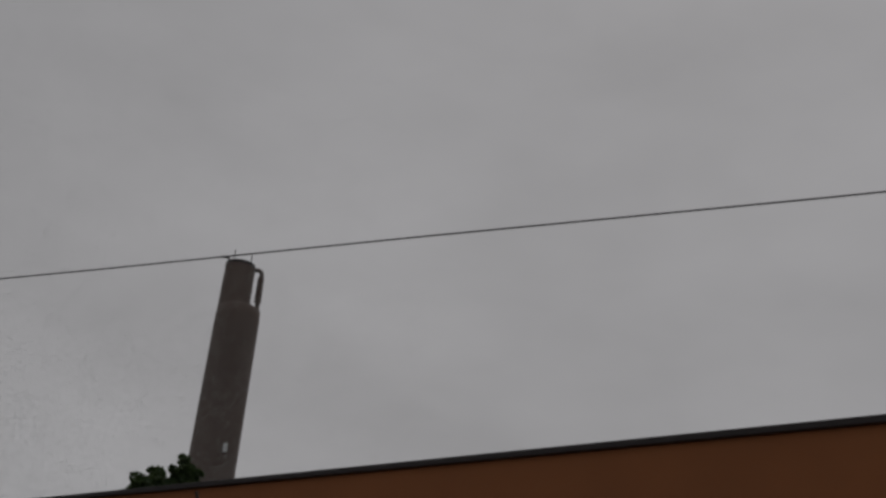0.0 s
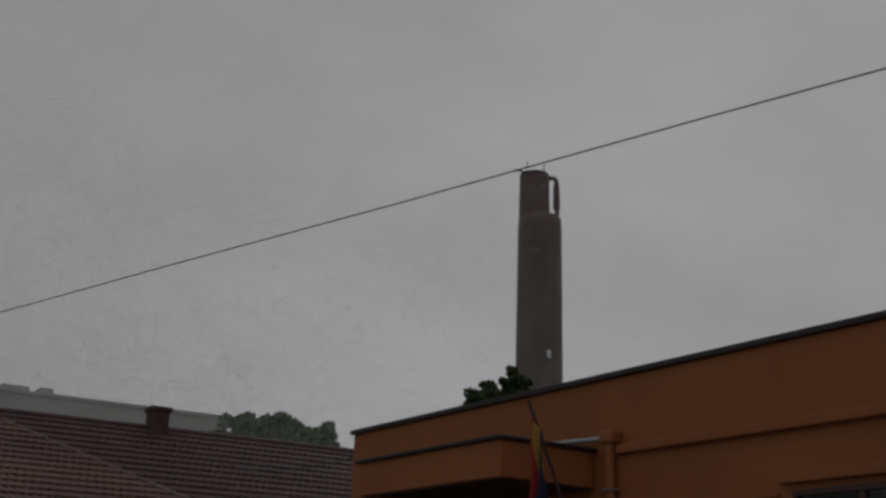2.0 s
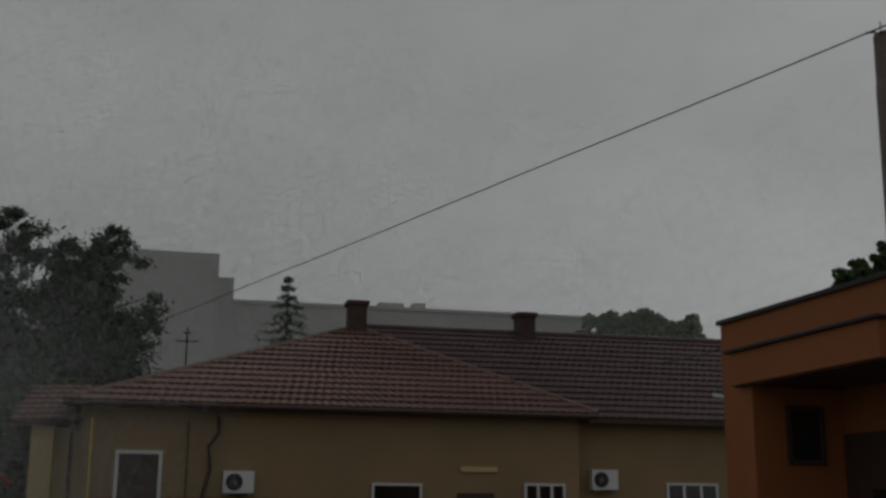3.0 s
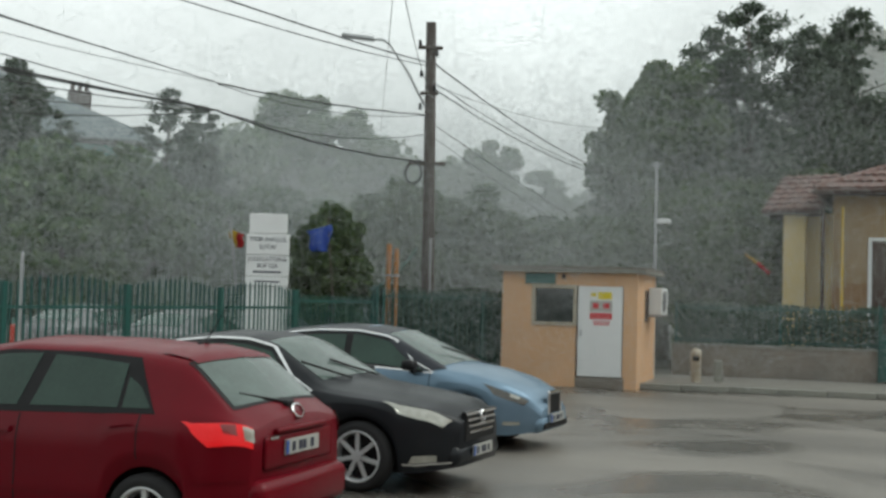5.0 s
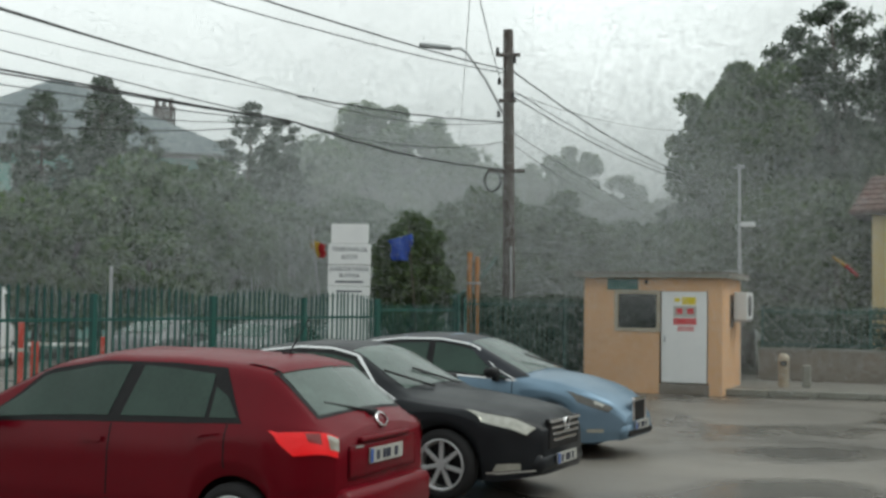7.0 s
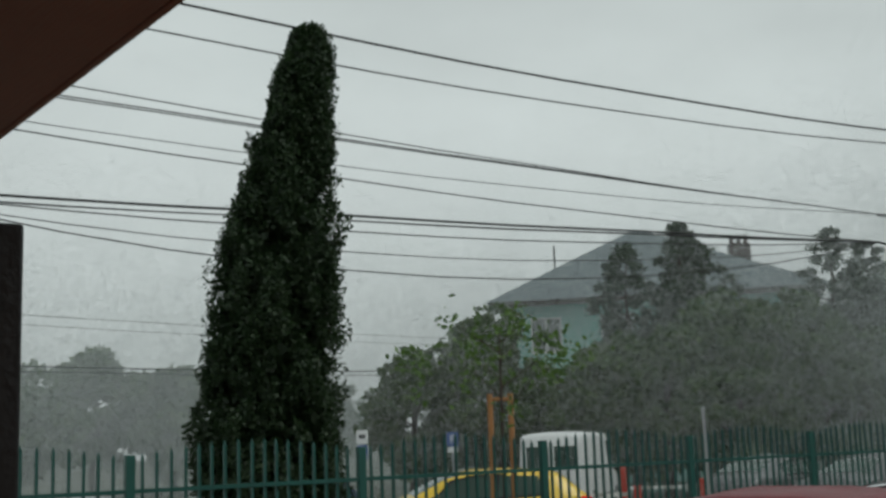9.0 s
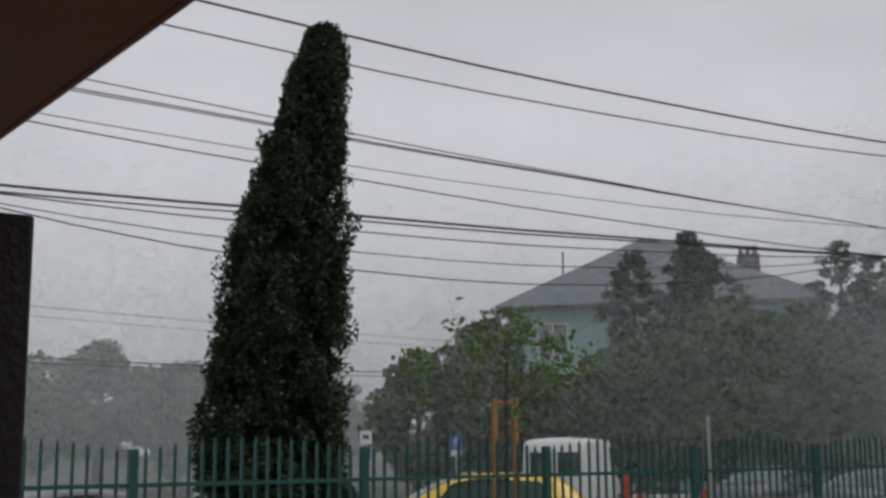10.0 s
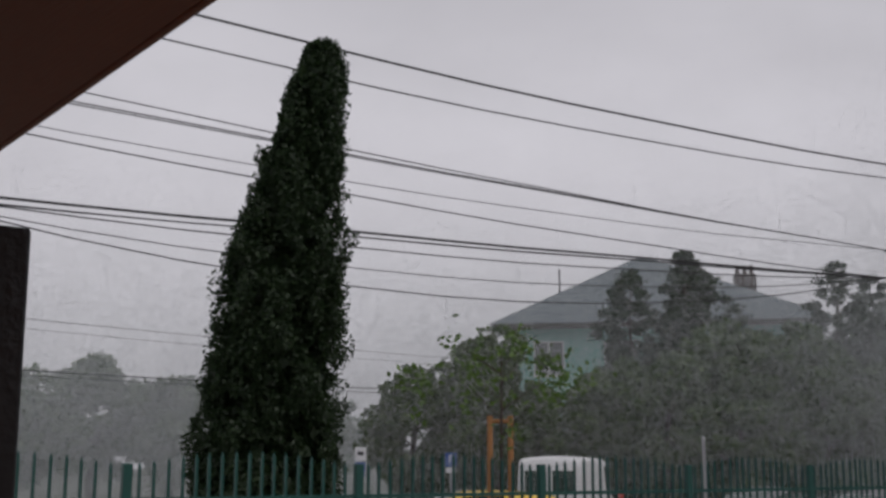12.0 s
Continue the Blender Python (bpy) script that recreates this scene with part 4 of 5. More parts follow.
for i in range(3):
    part("printed_line", boxed(1.92, 2.28, -0.040, -0.0358, 1.44 - i * 0.035, 1.46 - i * 0.035), HAZARDR, bd)
part("sign_board", boxed(0.38, 1.06, -0.05, -0.004, 2.24, 2.48, bevel=0.006), TEAL, bo, "faded teal sign board")
part("wall_lamp", boxed(1.22, 1.28, -0.10, -0.004, 2.36, 2.46, bevel=0.015), BLACK, bo)
ac_unit((-5.50, 26.75, 1.62), 92.5)
bin_ = thing("litter_bin", "small cream litter bin with domed top and dark opening", "bin", (-4.55, 27.3, 0.12), 8)
bm = bmesh.new()
rings = [[bm.verts.new((r * math.cos(math.pi * i / 10), r * math.sin(math.pi * i / 10), z)) for i in range(20)] for r, z in ((0.10, 0), (0.115, 0.05), (0.115, 0.58), (0.13, 0.60), (0.125, 0.66), (0.09, 0.73), (0.03, 0.755))]
for a, b in zip(rings, rings[1:]):
    for i in range(20):
        bm.faces.new((a[i], a[(i + 1) % 20], b[(i + 1) % 20], b[i]))
bm.faces.new(rings[-1])
part("body", bm, BEIGE, bin_, smooth=True)
part("opening", boxed(-0.07, 0.07, -0.128, -0.09, 0.48, 0.59, bevel=0.01), BLACK, bin_)
tbase = thing("concrete_block", "small grey concrete post stump on the footpath", "post", (-4.1, 27.6, 0.12), 8)
part("block", boxed(-0.1, 0.1, -0.1, 0.1, 0, 0.5, bevel=0.04), KERB, tbase)
mast = thing("camera_mast", "thin grey mast with a white security camera", "mast", (-5.78, 28.5, 0))
part("tube", rodded((0, 0, 0), (0, 0, 5.3), 0.05, 0.03, 12), STEEL, mast)
part("camera_body", boxed(0.03, 0.36, -0.06, 0.06, 3.80, 3.92, bevel=0.03), PVC, mast, "white camera housing")
part("antenna", boxed(-0.14, 0.14, -0.02, 0.02, 5.2, 5.24), STEEL, mast)


# ---- benches and bin by the low wall ----
def bench(at, turn):
    b = thing("bench", "orange slatted bench on dark legs by the low wall", "bench", at, turn, "benches by the wall")
    for i, z in enumerate((0.70, 0.82, 0.93)):
        part("back_slat", boxed(-0.83, 0.83, 0.20 + 0.02 * i, 0.24 + 0.02 * i, z, z + 0.085, bevel=0.01), BENCH, b)
    for i in range(4):
        part("seat_slat", boxed(-0.83, 0.83, -0.25 + 0.11 * i, -0.16 + 0.11 * i, 0.42, 0.46, bevel=0.01), BENCH, b)
    for x in (-0.65, 0.65):
        part("leg", boxed(x - 0.03, x + 0.03, -0.24, -0.18, 0, 0.42), BLACK, b)
        part("leg", boxed(x - 0.03, x + 0.03, 0.245, 0.30, 0, 0.98), BLACK, b)
        part("arm", boxed(x - 0.025, x + 0.025, -0.24, 0.245, 0.385, 0.418), BLACK, b)
    return b


bench((2.05, 29.65, 0.12), WALLTURN)
bench((4.30, 29.95, 0.12), WALLTURN)
gb = thing("waste_bin", "bright green plastic waste bin on the footpath", "bin", (6.45, 28.2, 0.12), WALLTURN)
GREENBIN = mat("bright_green_plastic", (0.05, 0.30, 0.04), 0.5, var=0.12)
part("body", boxed(-0.25, 0.25, -0.2, 0.2, 0, 0.75, bevel=0.03), GREENBIN, gb)
part("lid", boxed(-0.27, 0.27, -0.23, 0.21, 0.755, 0.83, bevel=0.03), GREENBIN, gb)

# ---- street furniture beyond the fence ----
sb = thing("sign_board", "white court sign board on a white column", "sign", (-11.75, 20.35, 0), 30)
part("column", boxed(-0.39, 0.39, 0.0, 0.12, 0, 2.0, bevel=0.01), WHITE, sb)
part("panel", boxed(-0.37, 0.37, -0.02, 0.14, 3.04, 3.43, bevel=0.012), WHITE, sb)
p1 = part("panel", boxed(-0.42, 0.42, -0.03, 0.15, 2.62, 3.03, bevel=0.012), WHITE, sb)
p2 = part("panel", boxed(-0.42, 0.42, -0.03, 0.15, 2.20, 2.61, bevel=0.012), WHITE, sb)
p3 = part("panel", boxed(-0.42, 0.42, -0.03, 0.15, 2.01, 2.19, bevel=0.012), WHITE, sb)
words("lettering", "TRIBUNALUL", 0.125, (0, -0.034, 2.92), INK, p1)
words("lettering", "ILFOV", 0.125, (0, -0.034, 2.77), INK, p1)
words("lettering", "JUDECATORIA", 0.115, (0, -0.034, 2.53), INK, p2)
words("lettering", "BUFTEA", 0.115, (0, -0.034, 2.40), INK, p2)
part("printed_line", boxed(-0.27, 0.27, -0.034, -0.0305, 2.265, 2.30), INK, p2)
part("printed_line", boxed(-0.25, 0.25, -0.034, -0.0305, 2.08, 2.11), INK, p3)
part("seam", boxed(-0.43, 0.43, -0.015, 0.14, 2.605, 2.625), BLACK, sb)


def road_sign(at, turn, kind, hgt):
    s = thing("road_sign", "blue parking sign on a steel post" if kind == "P" else "blue and white roadside sign on a steel post", "sign", at, turn)
    part("post", rodded((0, 0.03, 0), (0, 0.03, hgt), 0.03), STEEL, s)
    f = part("face", boxed(-0.17, 0.17, -0.02, 0.0, hgt - 0.4, hgt, bevel=0.01), BLUE if kind == "P" else WHITE, s)
    if kind == "P":
        words("lettering", "P", 0.32, (0, -0.024, hgt - 0.2), WHITE, f)
        part("plate", boxed(-0.15, 0.15, -0.02, 0.0, hgt - 0.58, hgt - 0.43, bevel=0.008), WHITE, s)
    else:
        part("pictogram", boxed(-0.09, 0.09, -0.025, -0.0205, hgt - 0.24, hgt - 0.13, bevel=0.0), BLACK, f)
        part("plate", boxed(-0.15, 0.15, -0.02, 0.0, hgt - 0.85, hgt - 0.43, bevel=0.008), BLUE, s)
    return s


road_sign(polar(57.25, 35), 57, "bus", 2.52)
road_sign(polar(52.95, 35), 53, "P", 2.36)
sp_ = thing("street_post", "thin grey steel post beside the street", "post", polar(41.1, 25))
part("tube", rodded((0, 0, 0), (0, 0, 2.5), 0.035), STEEL, sp_)
part("cap", rodded((0, 0, 2.5), (0, 0, 2.55), 0.045, 0.02), STEEL, sp_)
gasp = thing("gas_riser", "orange-yellow gas riser pipes beside the gate", "pipe", polar(24.2, 25.6), 0)
part("pipe", rodded((0, 0, 0), (0, 0, 3.0), 0.055, seg=14), STAKE, gasp)
part("pipe", rodded((0.16, 0.04, 0), (0.16, 0.04, 2.9), 0.05, seg=14), STAKE, gasp)
part("clamp", boxed(-0.08, 0.24, -0.07, 0.1, 2.3, 2.35), STEEL, gasp)
bar = thing("road_barrier", "red and white road barrier with red posts", "barrier", polar(46.4, 24), 44)
for x in (-0.85, 0.85):
    part("post", boxed(x - 0.07, x + 0.07, -0.07, 0.07, 0, 1.35 if x < 0 else 1.05, bevel=0.02), REDPOST, bar)
for i in range(6):
    part("boom_segment", boxed(-0.75 + i * 0.25, -0.505 + i * 0.25, -0.03, 0.03, 0.85, 0.92), WHITE if i % 2 == 0 else PLATE, bar)
bar2 = copy_thing(bar, pose(*polar(43.2, 27), 0, 0, 40))
kiosk = thing("flag", "blue flag blowing on a slanted pole by the sign", "flag", (*polar(27.3, 24.3)[:2], 0), 25)
part("pole", rodded((0.35, 0, 0.0), (0.05, 0, 3.45), 0.014), WOOD, kiosk)
cloth("cloth", 0, 1, FLAGBLUE, kiosk, (0.0, 0.0, 3.3), 0.55, -0.5, 0.4).matrix_basis = pose(0.1, 0, 0, 0, 0, -90)
fl2 = thing("flag", "small faded red and yellow flag beside the sign board", "flag", (*polar(31.6, 23.6)[:2], 0), 30)
part("pole", rodded((0.3, 0, 0.2), (-0.1, 0, 3.35), 0.018), STEEL, fl2)
for s0, s1, mm in ((0, 0.5, FLAGYEL), (0.5, 1, FLAGRED)):
    cloth("cloth_stripe", s0, s1, mm, fl2, (0.0, 0.0, 3.1), 0.35, -0.3, 0.4).matrix_basis = pose(-0.05, 0, 0, 0, 0, 120)

fl3 = thing("flag", "small rolled red and yellow flag on a slanted staff", "flag", polar(6.5, 31.2), 6)
part("staff", rodded((0.12, 0, 0.12), (-0.42, 0, 3.25), 0.014, seg=8), WOOD, fl3)
part("rolled_cloth", rodded((-0.44, -0.02, 3.18), (-0.14, -0.02, 2.97), 0.03, 0.05, 10), FLAGYEL, fl3)
part("rolled_cloth", rodded((-0.14, -0.02, 2.97), (0.16, -0.02, 2.70), 0.05, 0.035, 10), FLAGRED, fl3)

# ---- utility pole and cables ----
PX, PY = -10.3, 24.9
up = thing("utility_pole", "dark weathered utility pole with lamp arm and cable coils", "utility pole", (PX, PY, 0))
part("shaft", rodded((0.12, 0, 0), (0, 0, 8.15), 0.16, 0.115, 14), WOOD, up)
for z, w in ((7.55, 0.28), (4.9, 0.42), (6.5, 0.2)):
    part("crossarm", boxed(-w, w, -0.17, -0.1, z - 0.04, z + 0.04, bevel=0.01, m=pose(0, 0, 0, 0, 0, 22)), WOOD, up)
for x, z in ((-0.2, 7.66), (0.22, 7.4), (-0.15, 6.95), (0.18, 6.6), (-0.16, 6.2)):
    part("insulator", rodded((x, -0.14, z - 0.06), (x, -0.14, z + 0.08), 0.045, 0.03, 10), BLACK, up)
lamp = tube("lamp_arm", [(-0.05, -0.1, 6.2), (-0.45, -0.25, 7.0), (-0.85, -0.4, 7.62), (-1.0, -0.45, 7.72), (-1.25, -0.55, 7.72)], 0.03, STEEL, up)
part("lamp_head", boxed(-0.38, 0.38, -0.1, 0.1, -0.05, 0.05, bevel=0.04, m=pose(-1.52, -0.67, 7.76, 0, 6, 22)), STEEL, lamp, "grey street-lamp head")
for k in range(3):
    bm = bmesh.new()
    for i in range(24):
        a, b = 2 * math.pi * i / 24, 2 * math.pi * (i + 1) / 24
        rod(bm, (-0.25 + 0.2 * math.cos(a), -0.2 - 0.02 * k, 4.68 + 0.24 * math.sin(a)), (-0.25 + 0.2 * math.cos(b), -0.2 - 0.02 * k, 4.68 + 0.24 * math.sin(b)), 0.02, seg=6)
    part("cable_coil", bm, WIRE, up)
part("conduit", rodded((0.22, -0.12, 0), (0.18, -0.12, 3.2), 0.025), STEEL, up)


def wire(a, b, sag, r=0.012, label="thin black overhead cable between poles"):
    a, b = Vector(a), Vector(b)
    pts = []
    for i in range(25):
        t = i / 24
        p = a.lerp(b, t)
        pts.append((p.x, p.y, p.z - 4 * sag * t * (1 - t) + 0.006 * math.sin(37 * t + a.z * 9)))
    o = tube("overhead_cable", pts, r, WIRE, None, label, 1)
    return tagged(o, label, "cable", "overhead cables")


BX, BY = -15.5, -11.0
wire((PX, PY, 7.22), (BX, BY, 9.62), 1.04, 0.016)
wire((PX, PY, 7.14), (BX, BY, 9.23), 1.21, 0.011)
nd = (PX + 0.2 * (BX - PX), PY + 0.2 * (BY - PY))
for zb, sg, r in ((8.0, 0.41, 0.008), (7.27, 0.21, 0.009), (7.20, 0.21, 0.008), (7.62, 0.75, 0.006)):
    wire((*nd, 5.53), (BX, BY, zb), sg, r)
wire((PX, PY, 6.03), (*nd, 5.52), 0.08, 0.016)
wire((PX, PY, 6.03), (*nd, 5.50), 0.22, 0.008)
for zb, sg, r in ((4.99, 0.13, 0.017), (4.90, 0.17, 0.010), (5.02, 0.22, 0.008), (6.18, 0.81, 0.009), (7.90, 1.76, 0.007), (9.87, 2.77, 0.009), (7.33, 0.475, 0.009)):
    wire((*nd, 5.04), (BX, BY, zb), sg, r)
wire((PX, PY, 4.95), (*nd, 5.04), 0.15, 0.020)
wire((PX, PY, 5.6), (*nd, 5.05), 0.28, 0.009)
tgt = polar(13.6, 40)
for z, z2, r in ((7.3, 6.15, 0.018), (6.85, 6.1, 0.011), (6.7, 6.0, 0.015), (6.75, 7.7, 0.008), (5.9, 4.0, 0.010), (5.6, 3.5, 0.008)):
    wire((PX, PY, z), (tgt[0], tgt[1], z2), 0.25 if z > 6 else 0.1, r)
wire((PX, PY, 6.6), (-2.5, 4.0, 6.6), 0.6, 0.007)
wire((*polar(24.8, 40)[:2], 7.4), (-3.6, 8.3, 7.0), 0.3, 0.006)
wire((-3.6, 37.5, 6.35), (11.6, -5.0, 6.7), 0.05, 0.008)
wire((12.0, 31, 6.2), (9.6, 18.6, 4.95), 0.15, 0.012)
wire((*polar(80, 40)[:2], 5.15), (*polar(40, 72)[:2], 6.2), 0.35, 0.028)
wire((*polar(80, 40)[:2], 5.0), (*polar(40, 72)[:2], 6.1), 0.4, 0.02)
wire((*polar(80, 40)[:2], 6.95), (*polar(40, 72)[:2], 7.3), 0.3, 0.012)
wire((*polar(80, 40)[:2], 6.6), (*polar(40, 72)[:2], 7.0), 0.3, 0.01)


# ---- cars ----
def lerp_table(tab):
    xs, ys = [a for a, _ in tab], [b for _, b in tab]
    def f(x):
        return float(np.mean(np.interp([x - 0.045, x - 0.02, x, x + 0.02, x + 0.045], xs, ys)))
    return f


class Shape:
    """the skin of a car: x from tail to nose, t from the sill over the shoulder and the roof edge to the centre line"""
    def __init__(self, length, top, belt, half, roof, wheels, sill=0.20, arch=0.37):
        self.length, self.wheels, self.sill, self.arch = length, wheels, sill, arch
        self.top, self.belt, self.half, self.roof = map(lerp_table, (top, belt, half, roof))

    def bottom(self, x):
        z = self.sill + 0.10 * max(0, 1 - x / 0.35) + 0.06 * max(0, 1 - (self.length - x) / 0.35)
        for w in self.wheels:
            d = abs(x - w)
            if d < self.arch:
                z = max(z, 0.33 + math.sqrt(self.arch ** 2 - d * d))
        return z

    def at(self, x, t, side=1):
        x = min(max(x, 0.0), self.length)
        zb, zc, hw, hr = self.bottom(x), self.top(x), self.half(x), self.roof(x)
        zs = min(self.belt(x), zc - 0.07)
        zb = min(zb, zs - 0.05)
        hr = min(hr, hw - 0.03)
        k = [(hw - 0.05, zb), (hw - 0.005, zb + 0.30 * (zs - zb)), (hw - 0.012, zb + 0.78 * (zs - zb)), (hw - 0.05, zs), (hr, zc - 0.065), (hr * 0.55, zc - 0.018), (0, zc)]
        ts = [0, 0.6, 1.5, 2, 3, 3.5, 4]
        y = z = 0
        for o in (-0.12, -0.05, 0, 0.05, 0.12):
            q = min(max(t + o, 0), 4)
            y += np.interp(q, ts, [p[0] for p in k]) / 5
            z += np.interp(q, ts, [p[1] for p in k]) / 5
        if t >= 4:
            y = 0
        return Vector((x, side * float(y), float(z)))

    def lifted(self, x, t, side, off):
        p = self.at(x, t, side)
        a = self.at(x + 0.02, t, side) - self.at(x - 0.02, t, side)
        b = self.at(x, min(t + 0.06, 4), side) - self.at(x, t - 0.06, side)
        n = a.cross(b) * side
        if n.length < 1e-9:
            return p
        n.normalize()
        if n.dot(Vector((0, side, 0.4))) < 0:
            n = -n
        return p + n * off


def body_mesh(sh, material, t_hi=4.0, t_lo=0.0, step=0.05):
    nx = int(sh.length / step)
    xs = sorted(set([round(sh.length * i / nx, 4) for i in range(nx + 1)] + [0.015, sh.length - 0.015]))
    nt_ = 30
    tv = [t_lo + (t_hi - t_lo) * i / nt_ for i in range(nt_ + 1)]
    bm = bmesh.new()
    rows = []
    for x in xs:
        left = [bm.verts.new(sh.at(x, t, 1)) for t in tv]
        right = [bm.verts.new(sh.at(x, t, -1)) for t in tv[:-1]]
        rows.append(left + right[::-1])
    for a, b in zip(rows, rows[1:]):
        for i in range(len(a) - 1):
            bm.faces.new((a[i], b[i], b[i + 1], a[i + 1]))
    bm.faces.new(rows[0])
    bm.faces.new(rows[-1][::-1])
    bmesh.ops.recalc_face_normals(bm, faces=bm.faces)
    return bm


def patch(sh, corners, side=1, off=0.006, nx=10, nt=6):
    """a panel lying on the skin; corners (x, t): tail low, nose low, nose high, tail high"""
    (xa, ta), (xb, tb), (xc, tc_), (xd, td) = corners
    bm = bmesh.new()
    vs = []
    for j in range(nt + 1):
        v = j / nt
        row = []
        for i in range(nx + 1):
            u = i / nx
            x = (xa * (1 - u) + xb * u) * (1 - v) + (xd * (1 - u) + xc * u) * v
            t = (ta * (1 - u) + tb * u) * (1 - v) + (td * (1 - u) + tc_ * u) * v
            row.append(bm.verts.new(sh.lifted(x, t, side, off)))
        vs.append(row)
    for a, b in zip(vs, vs[1:]):
        for i in range(nx):
            f = (a[i], a[i + 1], b[i + 1], b[i])
            bm.faces.new(f if side > 0 else f[::-1])
    return bm


def screen(sh, x0, x1, t_edge, off=0.006, n=14):
    """a windscreen or rear window across the centre line, from x0 (low) to x1 (high)"""
    bm = bmesh.new()
    vs = []
    for j in range(9):
        v = j / 8
        row = []
        for i in range(n + 1):
            s = -1 + 2 * i / n
            x = x0 + (x1 - x0) * v + 0.04 * abs(s) ** 2 * (-1 if x0 > x1 else 1)
            row.append(bm.verts.new(sh.lifted(x, 4 - abs(s) * (4 - t_edge), 1 if s >= 0 else -1, off)))
        vs.append(row)
    for a, b in zip(vs, vs[1:]):
        for i in range(n):
            bm.faces.new((a[i], a[i + 1], b[i + 1], b[i]))
    bmesh.ops.recalc_face_normals(bm, faces=bm.faces)
    up_ = sum((f.normal.z for f in bm.faces))
    if up_ < 0:
        bmesh.ops.reverse_faces(bm, faces=bm.faces)
    return bm


def lathe(profile, seg=32):
    """turn a profile of (radius, y) round the y axis"""
    bm = bmesh.new()
    rings = [[bm.verts.new((r * math.cos(2 * math.pi * i / seg), y, r * math.sin(2 * math.pi * i / seg))) for i in range(seg)] for r, y in profile]
    for a, b in zip(rings, rings[1:]):
        for i in range(seg):
            bm.faces.new((a[i], a[(i + 1) % seg], b[(i + 1) % seg], b[i]))
    bmesh.ops.recalc_face_normals(bm, faces=bm.faces)
    return bm


def wheel(parent, x, y, side, r=0.33, rim=0.225, spokes=7):
    w = part("wheel", lathe([(rim - 0.01, -0.10), (rim + 0.03, -0.105), (r - 0.03, -0.10), (r, -0.07), (r, 0.07), (r - 0.03, 0.10), (rim + 0.03, 0.105), (rim - 0.01, 0.09)]), RUBBER, parent, smooth=True)
    w.matrix_basis = pose(x, y, r, 0, 0, 0 if side > 0 else 180)
    rm = part("rim", lathe([(rim, 0.06), (rim, 0.098), (rim - 0.018, 0.10), (rim - 0.03, 0.05), (rim - 0.035, -0.05)]), ALLOY, w, smooth=True)
    part("brake_disc", lathe([(0.0, 0.0), (rim - 0.04, 0.0)]), BLACK, w)
    for i in range(spokes):
        part("spoke", boxed(-0.021, 0.021, 0.055, 0.085, 0.05, rim - 0.012, bevel=0.006, m=pose(0, 0, 0, 0, 360 * i / spokes, 0)), ALLOY, w)
    part("hub", rodded((0, 0.04, 0), (0, 0.095, 0), 0.06, 0.05, 16), ALLOY, w)
    return w


